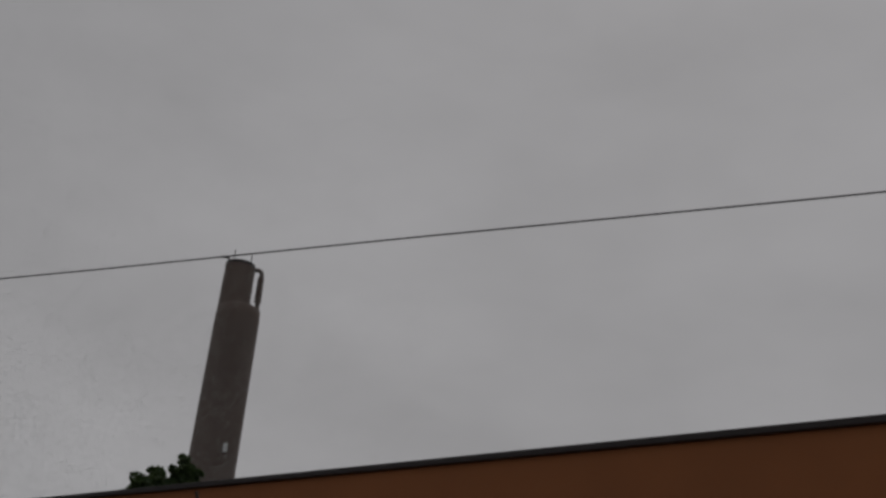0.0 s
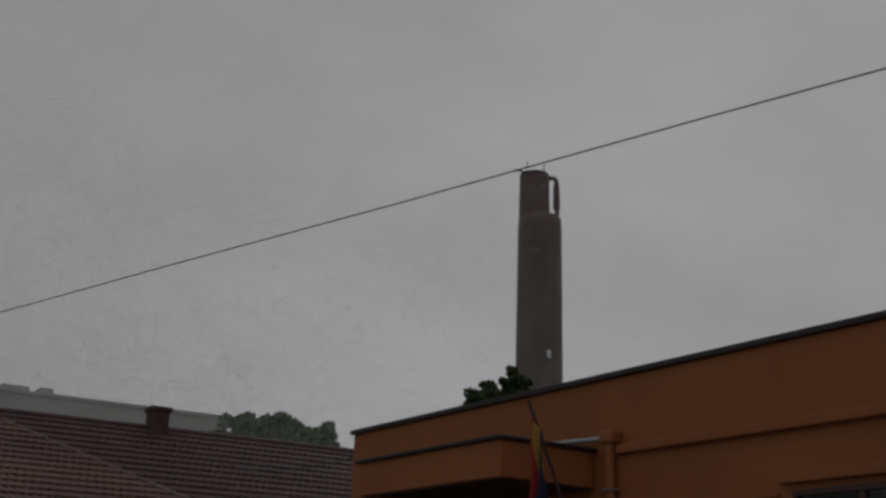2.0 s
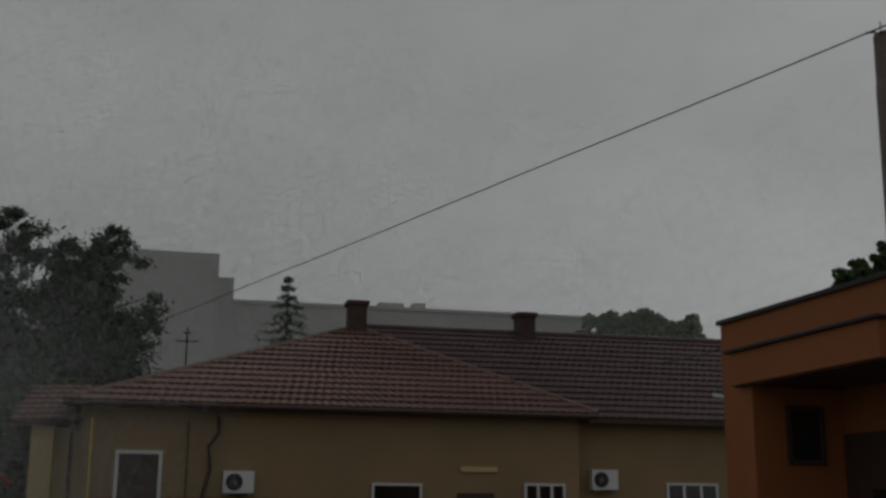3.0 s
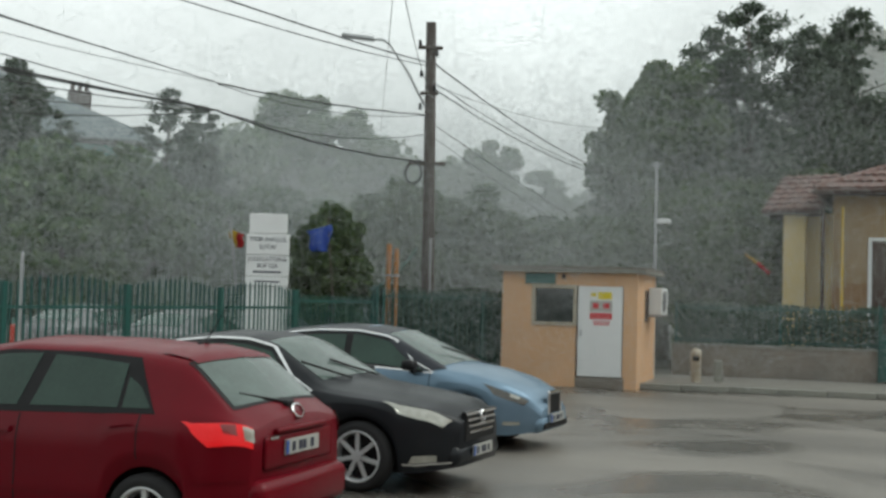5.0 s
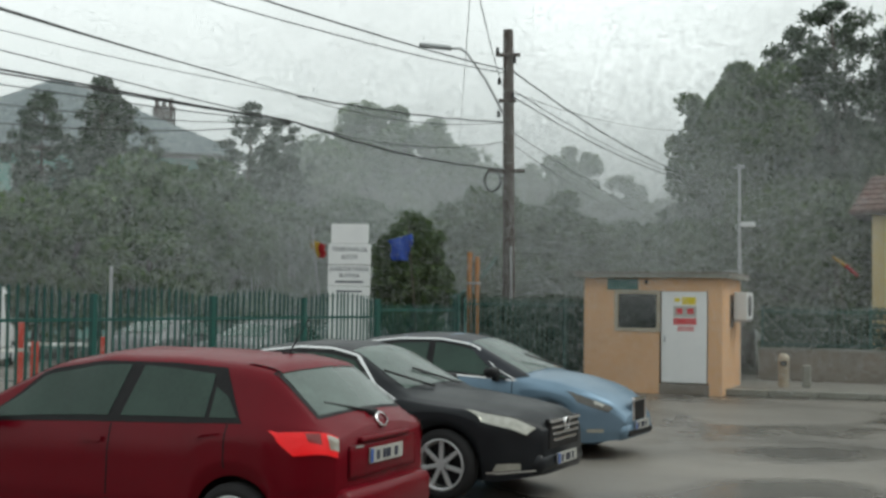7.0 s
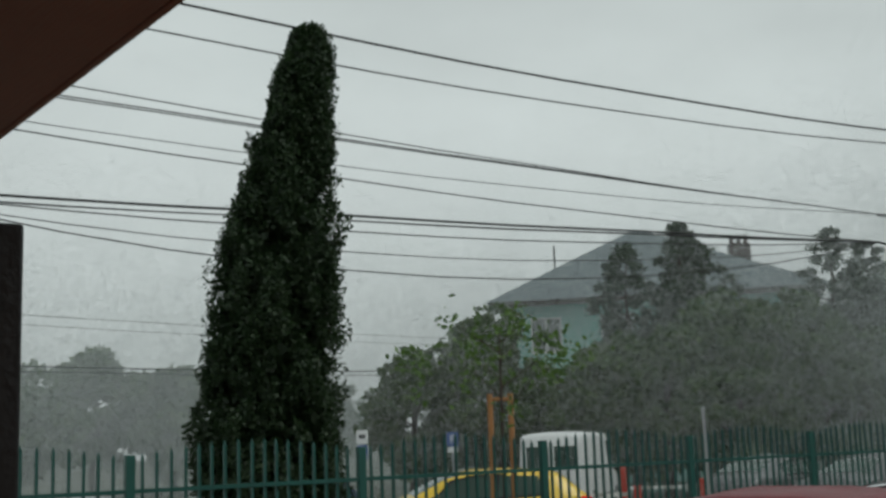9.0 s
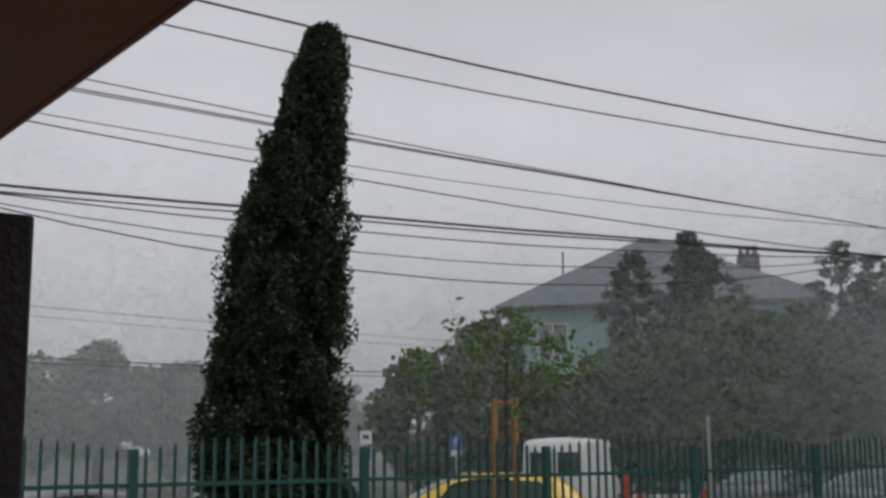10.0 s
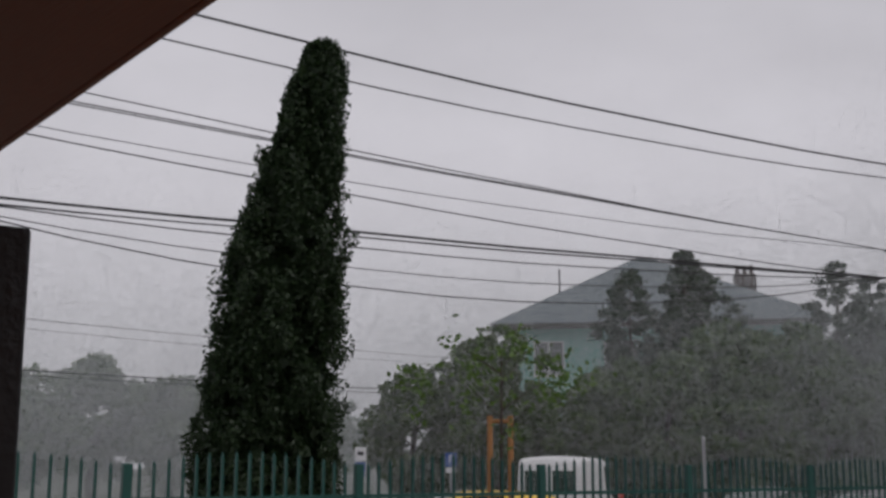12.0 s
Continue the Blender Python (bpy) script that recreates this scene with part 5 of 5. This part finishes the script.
def car(name, label, sh, colour, at, turn, roof_colour=None, side_glass=(), wind=(3.25, 2.5), rear=(0.2, 0.6), doors=(), lit=False, chrome_line=None, group="", wheel_r=0.33, rim_r=0.225, rear_edge=3.18):
    c = thing(name, label, "car", at, turn, group)
    body = part("body", body_mesh(sh, colour), colour, c, smooth=True)
    part("underbody", boxed(0.30, sh.length - 0.55, -0.66, 0.66, 0.18, 0.42, bevel=0.03), BLACK, c)
    for w in sh.wheels:
        for s in (1, -1):
            wheel(c, w, s * (sh.half(w) - 0.115), s, wheel_r, rim_r)
            part("wheel_housing", boxed(w - 0.40, w + 0.40, min(s * 0.45, s * (sh.half(w) - 0.24)), max(s * 0.45, s * (sh.half(w) - 0.24)), 0.3, 0.72), BLACK, c)
    part("windscreen", screen(sh, *wind, 3.10), SKYLIT_GLASS, c, smooth=True)
    part("rear_window", screen(sh, *rear, rear_edge), SKYLIT_GLASS, c, smooth=True)
    for s in (1, -1):
        for q in side_glass:
            part("side_window", patch(sh, q, s, 0.007), CARGLASS, c, smooth=True)
        lo = [q for q in side_glass]
        part("window_surround", patch(sh, ((lo[0][0][0] - 0.05, 2.02), (lo[-1][1][0] + 0.06, 2.02), (lo[-1][2][0] + 0.05, 2.95), (lo[0][2][0] - 0.04, 2.95)), s, 0.003, 24, 8), BLACK, c, smooth=True)
        for x in doors:
            part("door_gap", patch(sh, ((x, 0.35), (x + 0.012, 0.35), (x + 0.012, 2.0), (x, 2.0)), s, 0.002, 1, 14), BLACK, c)
        for x in doors[:-1]:
            part("door_handle", patch(sh, ((x + 0.06, 1.62), (x + 0.25, 1.62), (x + 0.25, 1.74), (x + 0.06, 1.74)), s, 0.028, 6, 3), colour, c, smooth=True)
        part("side_moulding", patch(sh, ((sh.wheels[0] + 0.42, 0.62), (sh.wheels[1] - 0.42, 0.62), (sh.wheels[1] - 0.42, 0.68), (sh.wheels[0] + 0.42, 0.68)), s, 0.006, 12, 2), BLACK if colour is not RED else RED, c, smooth=True)
        if chrome_line:
            x0, x1, x2, x3 = chrome_line
            part("chrome_trim", patch(sh, ((x0, 2.96), (x1, 2.96), (x1 + 0.03, 3.03), (x0, 3.03)), s, 0.010, 24, 1), CHROME, c, smooth=True)
            part("chrome_trim", patch(sh, ((x1, 2.96), (x2, 2.05), (x2 + 0.03, 2.05), (x1 + 0.03, 3.02)), s, 0.010, 2, 10), CHROME, c, smooth=True)
            part("chrome_trim", patch(sh, ((x3, 2.0), (x2, 2.0), (x2, 2.05), (x3, 2.05)), s, 0.010, 24, 1), CHROME, c, smooth=True)
        mx = wind[0] - 0.36
        mp_ = sh.at(mx, 2.1, s)
        mi = part("mirror", boxed(-0.10, 0.07, -0.10, 0.10, -0.06, 0.07, bevel=0.045, m=pose(mp_.x, mp_.y + s * 0.14, mp_.z + 0.06)), BLACK if colour is not RED else RED, c, smooth=True)
        part("stalk", boxed(-0.03, 0.03, -0.06, 0.06, -0.06, -0.02, m=pose(mp_.x, mp_.y + s * 0.05, mp_.z + 0.02)), BLACK, mi)
    if roof_colour:
        r0, r1 = rear[1] + 0.02, wind[1] - 0.03
        part("roof_panel", screen(sh, r0, r1, 3.0, 0.004, 16), roof_colour, c, smooth=True)
    return c, body


def plate(c, x, z, face, w=0.52):
    """number plate on the tail (face -1) or the nose (face 1)"""
    p = part("number_plate", boxed(x - 0.008, x + 0.008, -w / 2, w / 2, z - 0.055, z + 0.055, bevel=0.004), PLATE, c, "white number plate with dark bars")
    f = x + face * 0.011
    part("blue_band", boxed(f - 0.002, f + 0.002, -face * w / 2 + (0.008 if face < 0 else 0.0) - (0.05 if face < 0 else 0) , -face * w / 2 + (0.05 if face > 0 else 0.0), z - 0.048, z + 0.048), BLUE, p)
    for y0, y1 in ((-0.17, -0.12), (-0.05, 0.0), (0.015, 0.065), (0.12, 0.165)):
        part("plate_bar", boxed(f - 0.002, f + 0.002, y0, y1, z - 0.033, z + 0.033), INK, p)
    return p


# red hatchback, tail towards the yard
hatch_sh = Shape(4.22,
    [(0, 1.00), (0.05, 1.06), (0.14, 1.10), (0.5, 1.40), (0.58, 1.45), (0.8, 1.485), (1.4, 1.52), (2.1, 1.515), (2.6, 1.43), (3.0, 1.24), (3.38, 1.04), (3.6, 0.98), (3.95, 0.86), (4.12, 0.74), (4.22, 0.60)],
    [(0, 0.96), (0.1, 1.00), (0.6, 1.02), (1.2, 1.00), (2.2, 0.96), (3.2, 0.92), (3.9, 0.76), (4.22, 0.52)],
    [(0, 0.66), (0.06, 0.74), (0.2, 0.82), (0.5, 0.865), (1.0, 0.88), (2.5, 0.88), (3.4, 0.87), (3.8, 0.82), (4.05, 0.70), (4.22, 0.52)],
    [(0, 0.58), (0.15, 0.66), (0.55, 0.60), (1.4, 0.60), (2.4, 0.58), (2.8, 0.63), (3.25, 0.72), (3.6, 0.72), (4.0, 0.62), (4.22, 0.44)],
    (0.74, 3.34), arch=0.335)
RX, RY = -4.18, 7.77
red, red_body = car("hatchback_car", "wet red hatchback with lit tail light, tail to the yard", hatch_sh, RED, (RX, RY, 0), 181,
    side_glass=(((0.74, 2.12), (0.97, 2.12), (0.99, 2.62), (0.86, 2.46)), ((1.01, 2.12), (1.76, 2.12), (1.68, 2.88), (1.03, 2.82)), ((1.88, 2.12), (3.18, 2.12), (2.62, 2.84), (1.80, 2.89))),
    wind=(3.38, 2.62), rear=(0.16, 0.53), doors=(0.80, 1.82, 3.16), wheel_r=0.31, rear_edge=3.10)
part("rear_window_surround", screen(hatch_sh, 0.14, 0.545, 3.02, 0.003), BLACK, red, smooth=True)
for s in (1, -1):
    tl = part("tail_light", patch(hatch_sh, ((0.0, 1.56), (0.26, 1.50), (0.47, 1.90), (0.02, 2.06)), s, 0.014, 12, 8), TAIL if s > 0 else TAILDARK, red, "lit red tail light" if s > 0 else "", smooth=True)
    part("clear_lens", patch(hatch_sh, ((0.0, 1.70), (0.05, 1.68), (0.075, 1.98), (0.015, 2.0)), s, 0.022, 4, 5), LAMPGLASS, tl, smooth=True)
    part("dark_lens", patch(hatch_sh, ((0.09, 1.74), (0.17, 1.78), (0.20, 1.96), (0.11, 2.0)), s, 0.016, 4, 5), TAILDARK, tl, smooth=True)
    part("bumper_crease", patch(hatch_sh, ((0.02, 0.92), (0.42, 0.92), (0.42, 0.98), (0.02, 0.98)), s, 0.012, 8, 2), RED, red, smooth=True)
part("hatch_lid", boxed(-0.022, 0.0, -0.52, 0.52, 0.66, 0.89, bevel=0.02), RED, red, smooth=True)
part("rear_bumper", boxed(-0.10, 0.10, -0.68, 0.68, 0.32, 0.60, bevel=0.07), RED, red, smooth=True)
part("bumper_insert", boxed(-0.105, 0.0, -0.5, 0.5, 0.24, 0.335, bevel=0.02), BLACK, red)
plate(red, -0.034, 0.795, -1)
part("tailgate_strip", boxed(-0.045, 0.0, -0.38, 0.38, 0.90, 0.94, bevel=0.015), RED, red, smooth=True)
badge = part("badge", lathe([(0.052, -0.01), (0.065, -0.01), (0.065, 0.01), (0.052, 0.01), (0.052, -0.01)], 24), CHROME, red, smooth=True)
badge.matrix_basis = pose(0.012, 0, 1.035, -28, 0, -90) @ Matrix.Diagonal((1.25, 1, 0.9, 1))
part("badge_bar", boxed(-0.028, -0.02, 0.34, 0.46, 0.868, 0.884), CHROME, red)
part("wiper", rodded((0.10, 0.0, 1.09), (0.26, 0.42, 1.17), 0.012), BLACK, red)
part("wiper_base", boxed(0.06, 0.14, -0.06, 0.06, 1.05, 1.11, bevel=0.02), BLACK, red)
part("spoiler", screen(hatch_sh, 0.50, 0.80, 3.12, 0.012), RED, red, smooth=True)
part("aerial", rodded((0.82, 0.0, 1.49), (0.62, 0.0, 1.80), 0.006, 0.003), BLACK, red)
part("aerial_foot", boxed(0.78, 0.87, -0.025, 0.025, 1.475, 1.51, bevel=0.012), BLACK, red)
part("fuel_flap", patch(hatch_sh, ((0.50, 1.62), (0.66, 1.62), (0.66, 1.86), (0.50, 1.86)), -1, 0.004), RED, red, smooth=True)

# black-blue saloon, nose towards the yard
saloon_sh = Shape(4.83,
    [(0, 0.90), (0.08, 1.04), (0.5, 1.10), (0.7, 1.12), (1.3, 1.36), (1.6, 1.43), (2.1, 1.49), (2.5, 1.485), (2.8, 1.42), (3.15, 1.22), (3.5, 1.035), (3.9, 0.99), (4.35, 0.94), (4.62, 0.89), (4.76, 0.83), (4.83, 0.75)],
    [(0, 0.86), (0.3, 0.98), (1.2, 1.0), (2.5, 0.97), (3.5, 0.93), (4.2, 0.87), (4.6, 0.82), (4.83, 0.68)],
    [(0, 0.66), (0.1, 0.78), (0.4, 0.88), (1.0, 0.92), (2.5, 0.925), (3.8, 0.92), (4.2, 0.88), (4.5, 0.80), (4.72, 0.66), (4.83, 0.50)],
    [(0, 0.6), (0.6, 0.70), (1.3, 0.60), (2.0, 0.60), (2.8, 0.60), (3.2, 0.68), (3.55, 0.76), (4.2, 0.72), (4.6, 0.60), (4.83, 0.42)],
    (1.12, 3.91), arch=0.385)
sal, _ = car("saloon_car", "wet black-blue saloon with chrome window trim", saloon_sh, NIGHT, (-8.84, 11.33, 0), -1,
    side_glass=(((0.95, 2.12), (1.30, 2.12), (1.42, 2.74), (1.32, 2.70)), ((1.35, 2.12), (2.16, 2.12), (2.12, 2.86), (1.50, 2.80)), ((2.26, 2.12), (3.28, 2.12), (2.80, 2.84), (2.22, 2.86))),
    wind=(3.44, 2.74), rear=(0.72, 1.40), doors=(1.30, 2.2, 3.36), chrome_line=(1.25, 2.80, 3.38, 1.0), wheel_r=0.34, rim_r=0.25)
for s in (1, -1):
    part("headlight", patch(saloon_sh, ((4.30, 1.70), (4.70, 1.52), (4.76, 1.95), (4.14, 2.04)), s, 0.012, 12, 8), LAMPGLASS, sal, "large clear headlight", smooth=True)
    part("fog_light", patch(saloon_sh, ((4.42, 0.34), (4.66, 0.34), (4.66, 0.56), (4.46, 0.56)), s, 0.012, 6, 4), LAMPGLASS, sal, smooth=True)
    part("chrome_trim", patch(saloon_sh, ((4.36, 0.26), (4.78, 0.26), (4.78, 0.32), (4.36, 0.32)), s, 0.016, 10, 2), CHROME, sal, smooth=True)
gr = part("grille", boxed(4.79, 4.845, -0.40, 0.40, 0.50, 0.79, bevel=0.015), BLACK, sal)
for i in range(4):
    part("grille_bar", boxed(4.84, 4.862, -0.40 + 0.03 * i, 0.40 - 0.03 * i, 0.752 - i * 0.06, 0.779 - i * 0.06, bevel=0.005), CHROME, gr)
badge = part("badge", lathe([(0.05, -0.01), (0.07, -0.01), (0.07, 0.01), (0.05, 0.01), (0.05, -0.01)], 24), CHROME, gr, smooth=True)
badge.matrix_basis = pose(4.868, 0, 0.72, 0, 0, 90)
part("front_bumper", boxed(4.50, 4.85, -0.60, 0.60, 0.25, 0.49, bevel=0.10), NIGHT, sal, smooth=True)
plate(sal, 4.872, 0.40, 1)
for y in (0.35, -0.25):
    part("wiper", rodded((3.52, y, 1.045), (3.20, y - 0.5, 1.215), 0.012), BLACK, sal)

# light-blue hatchback with dark roof
blue_sh = Shape(4.52,
    [(0, 0.85), (0.06, 1.02), (0.3, 1.15), (0.55, 1.36), (0.8, 1.42), (1.4, 1.49), (2.0, 1.50), (2.42, 1.44), (2.8, 1.28), (3.3, 1.05), (3.7, 1.0), (4.1, 0.90), (4.36, 0.78), (4.46, 0.66), (4.52, 0.56)],
    [(0, 0.84), (0.2, 1.0), (1.2, 1.0), (2.3, 0.96), (3.3, 0.93), (4.0, 0.80), (4.35, 0.70), (4.52, 0.5)],
    [(0, 0.66), (0.1, 0.76), (0.4, 0.86), (1.0, 0.89), (2.5, 0.90), (3.5, 0.89), (4.0, 0.83), (4.3, 0.70), (4.52, 0.48)],
    [(0, 0.58), (0.3, 0.62), (0.8, 0.58), (1.5, 0.59), (2.5, 0.59), (3.0, 0.67), (3.4, 0.74), (4.0, 0.68), (4.3, 0.58), (4.52, 0.40)],
    (0.86, 3.60))
blu, _ = car("hatchback_car", "wet light-blue hatchback with dark roof and pillars", blue_sh, SKYBLUE, (-8.75, 14.85, 0), -2, DARKROOF,
    side_glass=(((0.62, 2.12), (0.95, 2.12), (1.05, 2.74), (0.95, 2.70)), ((1.0, 2.12), (1.88, 2.12), (1.84, 2.86), (1.15, 2.82)), ((1.98, 2.12), (3.06, 2.12), (2.50, 2.84), (1.94, 2.87))),
    wind=(3.29, 2.44), rear=(0.16, 0.52), doors=(1.0, 1.93, 3.14), chrome_line=(0.9, 2.54, 3.18, 0.7))
for s in (1, -1):
    part("headlight", patch(blue_sh, ((3.96, 1.66), (4.34, 1.46), (4.38, 1.84), (3.84, 2.06)), s, 0.010, 10, 6), LAMPDARK, blu, "dark smoked slim headlight", smooth=True)
    part("lens", patch(blue_sh, ((4.18, 1.74), (4.28, 1.68), (4.30, 1.84), (4.18, 1.90)), s, 0.016, 4, 4), LAMPGLASS, blu, smooth=True)
    part("roof_pillar", patch(blue_sh, ((2.40, 2.97), (3.14, 2.04), (3.33, 3.02), (2.50, 3.14)), s, 0.009, 4, 12), DARKROOF, blu, smooth=True)
    part("fog_light", patch(blue_sh, ((4.1, 0.5), (4.3, 0.5), (4.3, 0.66), (4.12, 0.66)), s, 0.01, 4, 3), LAMPGLASS, blu, smooth=True)
g2 = part("grille", boxed(4.49, 4.53, -0.21, 0.21, 0.46, 0.72, bevel=0.02), BLACK, blu)
part("chrome_trim", boxed(4.50, 4.545, -0.26, 0.26, 0.70, 0.75, bevel=0.02), CHROME, g2)
for s in (1, -1):
    part("chrome_trim", boxed(4.50, 4.54, s * 0.23 - 0.02, s * 0.23 + 0.02, 0.45, 0.72, bevel=0.015), CHROME, g2)
part("front_bumper", boxed(4.22, 4.545, -0.54, 0.54, 0.23, 0.46, bevel=0.10), SKYBLUE, blu, smooth=True)
part("air_intake", boxed(4.5, 4.558, -0.45, 0.45, 0.28, 0.36, bevel=0.02), BLACK, blu)
plate(blu, 4.562, 0.41, 1)
part("wiper", rodded((3.36, 0.35, 1.065), (3.02, -0.2, 1.245), 0.012), BLACK, blu)

# dark hatchback near the orange building, cars and van in the street
dk, _ = car("hatchback_car", "dark hatchback with rain-bright roof near the orange building", hatch_sh, NIGHT, (6.2, 21.6, 0), -105,
    side_glass=(((0.85, 2.12), (1.74, 2.12), (1.66, 2.86), (0.98, 2.84)), ((1.86, 2.12), (3.02, 2.12), (2.48, 2.84), (1.78, 2.87))), wind=(3.22, 2.46), rear=(0.20, 0.55), doors=(0.86, 1.80, 3.0))
sil, _ = car("saloon_car", "wet silver saloon parked in the street", saloon_sh, SILVER, (*polar(36.0, 25)[:2], 0), 95,
    side_glass=(((1.35, 2.12), (2.16, 2.12), (2.12, 2.86), (1.50, 2.80)), ((2.26, 2.12), (3.28, 2.12), (2.80, 2.84), (2.22, 2.86))), wind=(3.50, 2.80), rear=(0.72, 1.40), doors=(1.30, 2.2, 3.36), group="cars in the street")
copy_thing(sil, pose(*polar(31.5, 31), 0, 0, 92))
copy_thing(sil, pose(*polar(64.0, 17.5), 0, 0, -88))
copy_thing(sil, pose(*polar(40.5, 28), 0, 0, 100))
copy_thing(sil, pose(*polar(26.4, 31), 0, 0, 96))
DEEPBLUE = paint("wet_dark_blue_car_paint", (0.02, 0.04, 0.10))
car("hatchback_car", "wet dark-blue hatchback parked in the street", hatch_sh, DEEPBLUE, (*polar(57.5, 21.5)[:2], 0), -92,
    side_glass=(((0.85, 2.12), (1.74, 2.12), (1.66, 2.86), (0.98, 2.84)), ((1.86, 2.12), (3.02, 2.12), (2.48, 2.84), (1.78, 2.87))), wind=(3.22, 2.46), rear=(0.20, 0.55), doors=(0.86, 1.80, 3.0))
taxi, _ = car("taxi_car", "yellow taxi with lit tail lights in the street", hatch_sh, YELLOW, (*polar(46.9, 22.2)[:2], 0), -118,
    side_glass=(((0.85, 2.12), (1.74, 2.12), (1.66, 2.86), (0.98, 2.84)), ((1.86, 2.12), (3.02, 2.12), (2.48, 2.84), (1.78, 2.87))), wind=(3.22, 2.46), rear=(0.20, 0.55), doors=(0.86, 1.80, 3.0))
for s in (1, -1):
    part("tail_light", patch(hatch_sh, ((0.0, 1.30), (0.22, 1.5), (0.25, 1.96), (0.02, 2.0)), s, 0.012, 10, 8), TAIL, taxi, "lit red tail light", smooth=True)
van_sh = Shape(5.0,
    [(0, 2.10), (0.1, 2.22), (1.0, 2.25), (3.4, 2.22), (3.7, 2.10), (4.2, 1.5), (4.4, 1.22), (4.85, 1.0), (4.95, 0.8), (5.0, 0.6)],
    [(0, 1.25), (3.5, 1.2), (4.4, 1.0), (5.0, 0.5)],
    [(0, 0.88), (0.1, 0.95), (4.2, 0.95), (4.7, 0.85), (5.0, 0.6)],
    [(0, 0.80), (0.1, 0.84), (3.5, 0.82), (4.4, 0.8), (5.0, 0.5)], (0.9, 4.1))
van, _ = car("van", "white van parked in the street", van_sh, WHITE, (*polar(48.3, 31.5)[:2], 0), 125,
    side_glass=(((3.1, 2.12), (4.0, 2.12), (3.66, 2.8), (3.1, 2.8)),), wind=(4.3, 3.72), rear=(0.3, 0.5), doors=(1.6, 3.0, 4.1))
part("rear_door_window", boxed(-0.02, 0.004, -0.66, -0.08, 1.25, 1.85, bevel=0.01), CARGLASS, van)
part("rear_door_window", boxed(-0.02, 0.004, 0.08, 0.66, 1.25, 1.85, bevel=0.01), CARGLASS, van)


# ---- rain: wind-torn spray filling the air, fine threads blown in every direction, one mesh ----
rr_ = np.random.default_rng(77)
sheets = []


def spray_ring(r, b0, b1, fade, gap, wide, top, thin=lambda b: 1.0):
    """spray along one ring of the plan from bearing b0 to b1, thinning out over the first fade degrees and with height"""
    step = math.degrees(gap / r)
    b = np.arange(b0, b1, step)
    b = b + rr_.uniform(-0.5, 0.5, len(b)) * step
    b = b[rr_.uniform(0, 1, len(b)) < np.clip((b - b0) / fade, 0, 1) * np.clip((b1 - b) / 8, 0, 1) * thin(b)]
    b = np.repeat(b, 4) + rr_.uniform(-3, 3, 4 * len(b)) * step
    n = len(b)
    q = np.radians(b)
    rad = r + rr_.uniform(-0.7, 0.7, n)
    high = (top[0] + (top[1] - top[0]) * rr_.uniform(0, 1, n)) * rr_.uniform(0, 1, n)
    mid = np.stack([-rad * np.sin(q), rad * np.cos(q), 0.1 + high], 1)
    way = rr_.normal(size=(n, 3))
    way /= np.linalg.norm(way, axis=1)[:, None]
    across = np.cross(way, rr_.normal(size=(n, 3)))
    across *= wide / 2 / np.linalg.norm(across, axis=1)[:, None]
    half = way * rr_.uniform(0.10, 0.20, size=(n, 1)) * top[0] * 2
    half *= np.minimum(1, (mid[:, 2] - 0.03) / np.maximum(np.abs(half[:, 2]), 1e-6))[:, None]
    sheets.append(np.stack([mid - half - across, mid - half + across, mid + half + across, mid + half - across], 1))


def gusts(b):
    """the shower is thicker over the gate than over the street"""
    return np.interp(b, [26, 37, 46, 62], [1.0, 0.42, 0.28, 0.34])


for i in range(26):
    r = 24.0 + i * 0.9
    spray_ring(r, -4, 84, 22, 0.018, 0.00108, (4.5, 10.5), gusts)
for i in range(22):
    r = 48.5 + i * 1.4
    spray_ring(r, 6, 84, 9, 0.030, 0.0021, (6, 15), lambda b: np.interp(b, [40, 58], [1.0, 0.65]))
for i in range(24):
    r = 48 + i * 2.5
    spray_ring(r, -46, 18, 45, 0.034, 0.0021, (8, 36))
quads = np.concatenate(sheets).reshape(-1, 3)
nq = len(quads) // 4
me = bpy.data.meshes.new("rain")
me.vertices.add(4 * nq)
me.vertices.foreach_set("co", quads.astype(np.float32).ravel())
me.loops.add(4 * nq)
me.loops.foreach_set("vertex_index", np.arange(4 * nq, dtype=np.int32))
me.polygons.add(nq)
me.polygons.foreach_set("loop_start", np.arange(0, 4 * nq, 4, dtype=np.int32))
me.update(calc_edges=True)
me.materials.append(RAIN)
tagged(new("rain", me), "wind-blown rain spray hanging in the air as pale mist", "rain", kind="stuff")
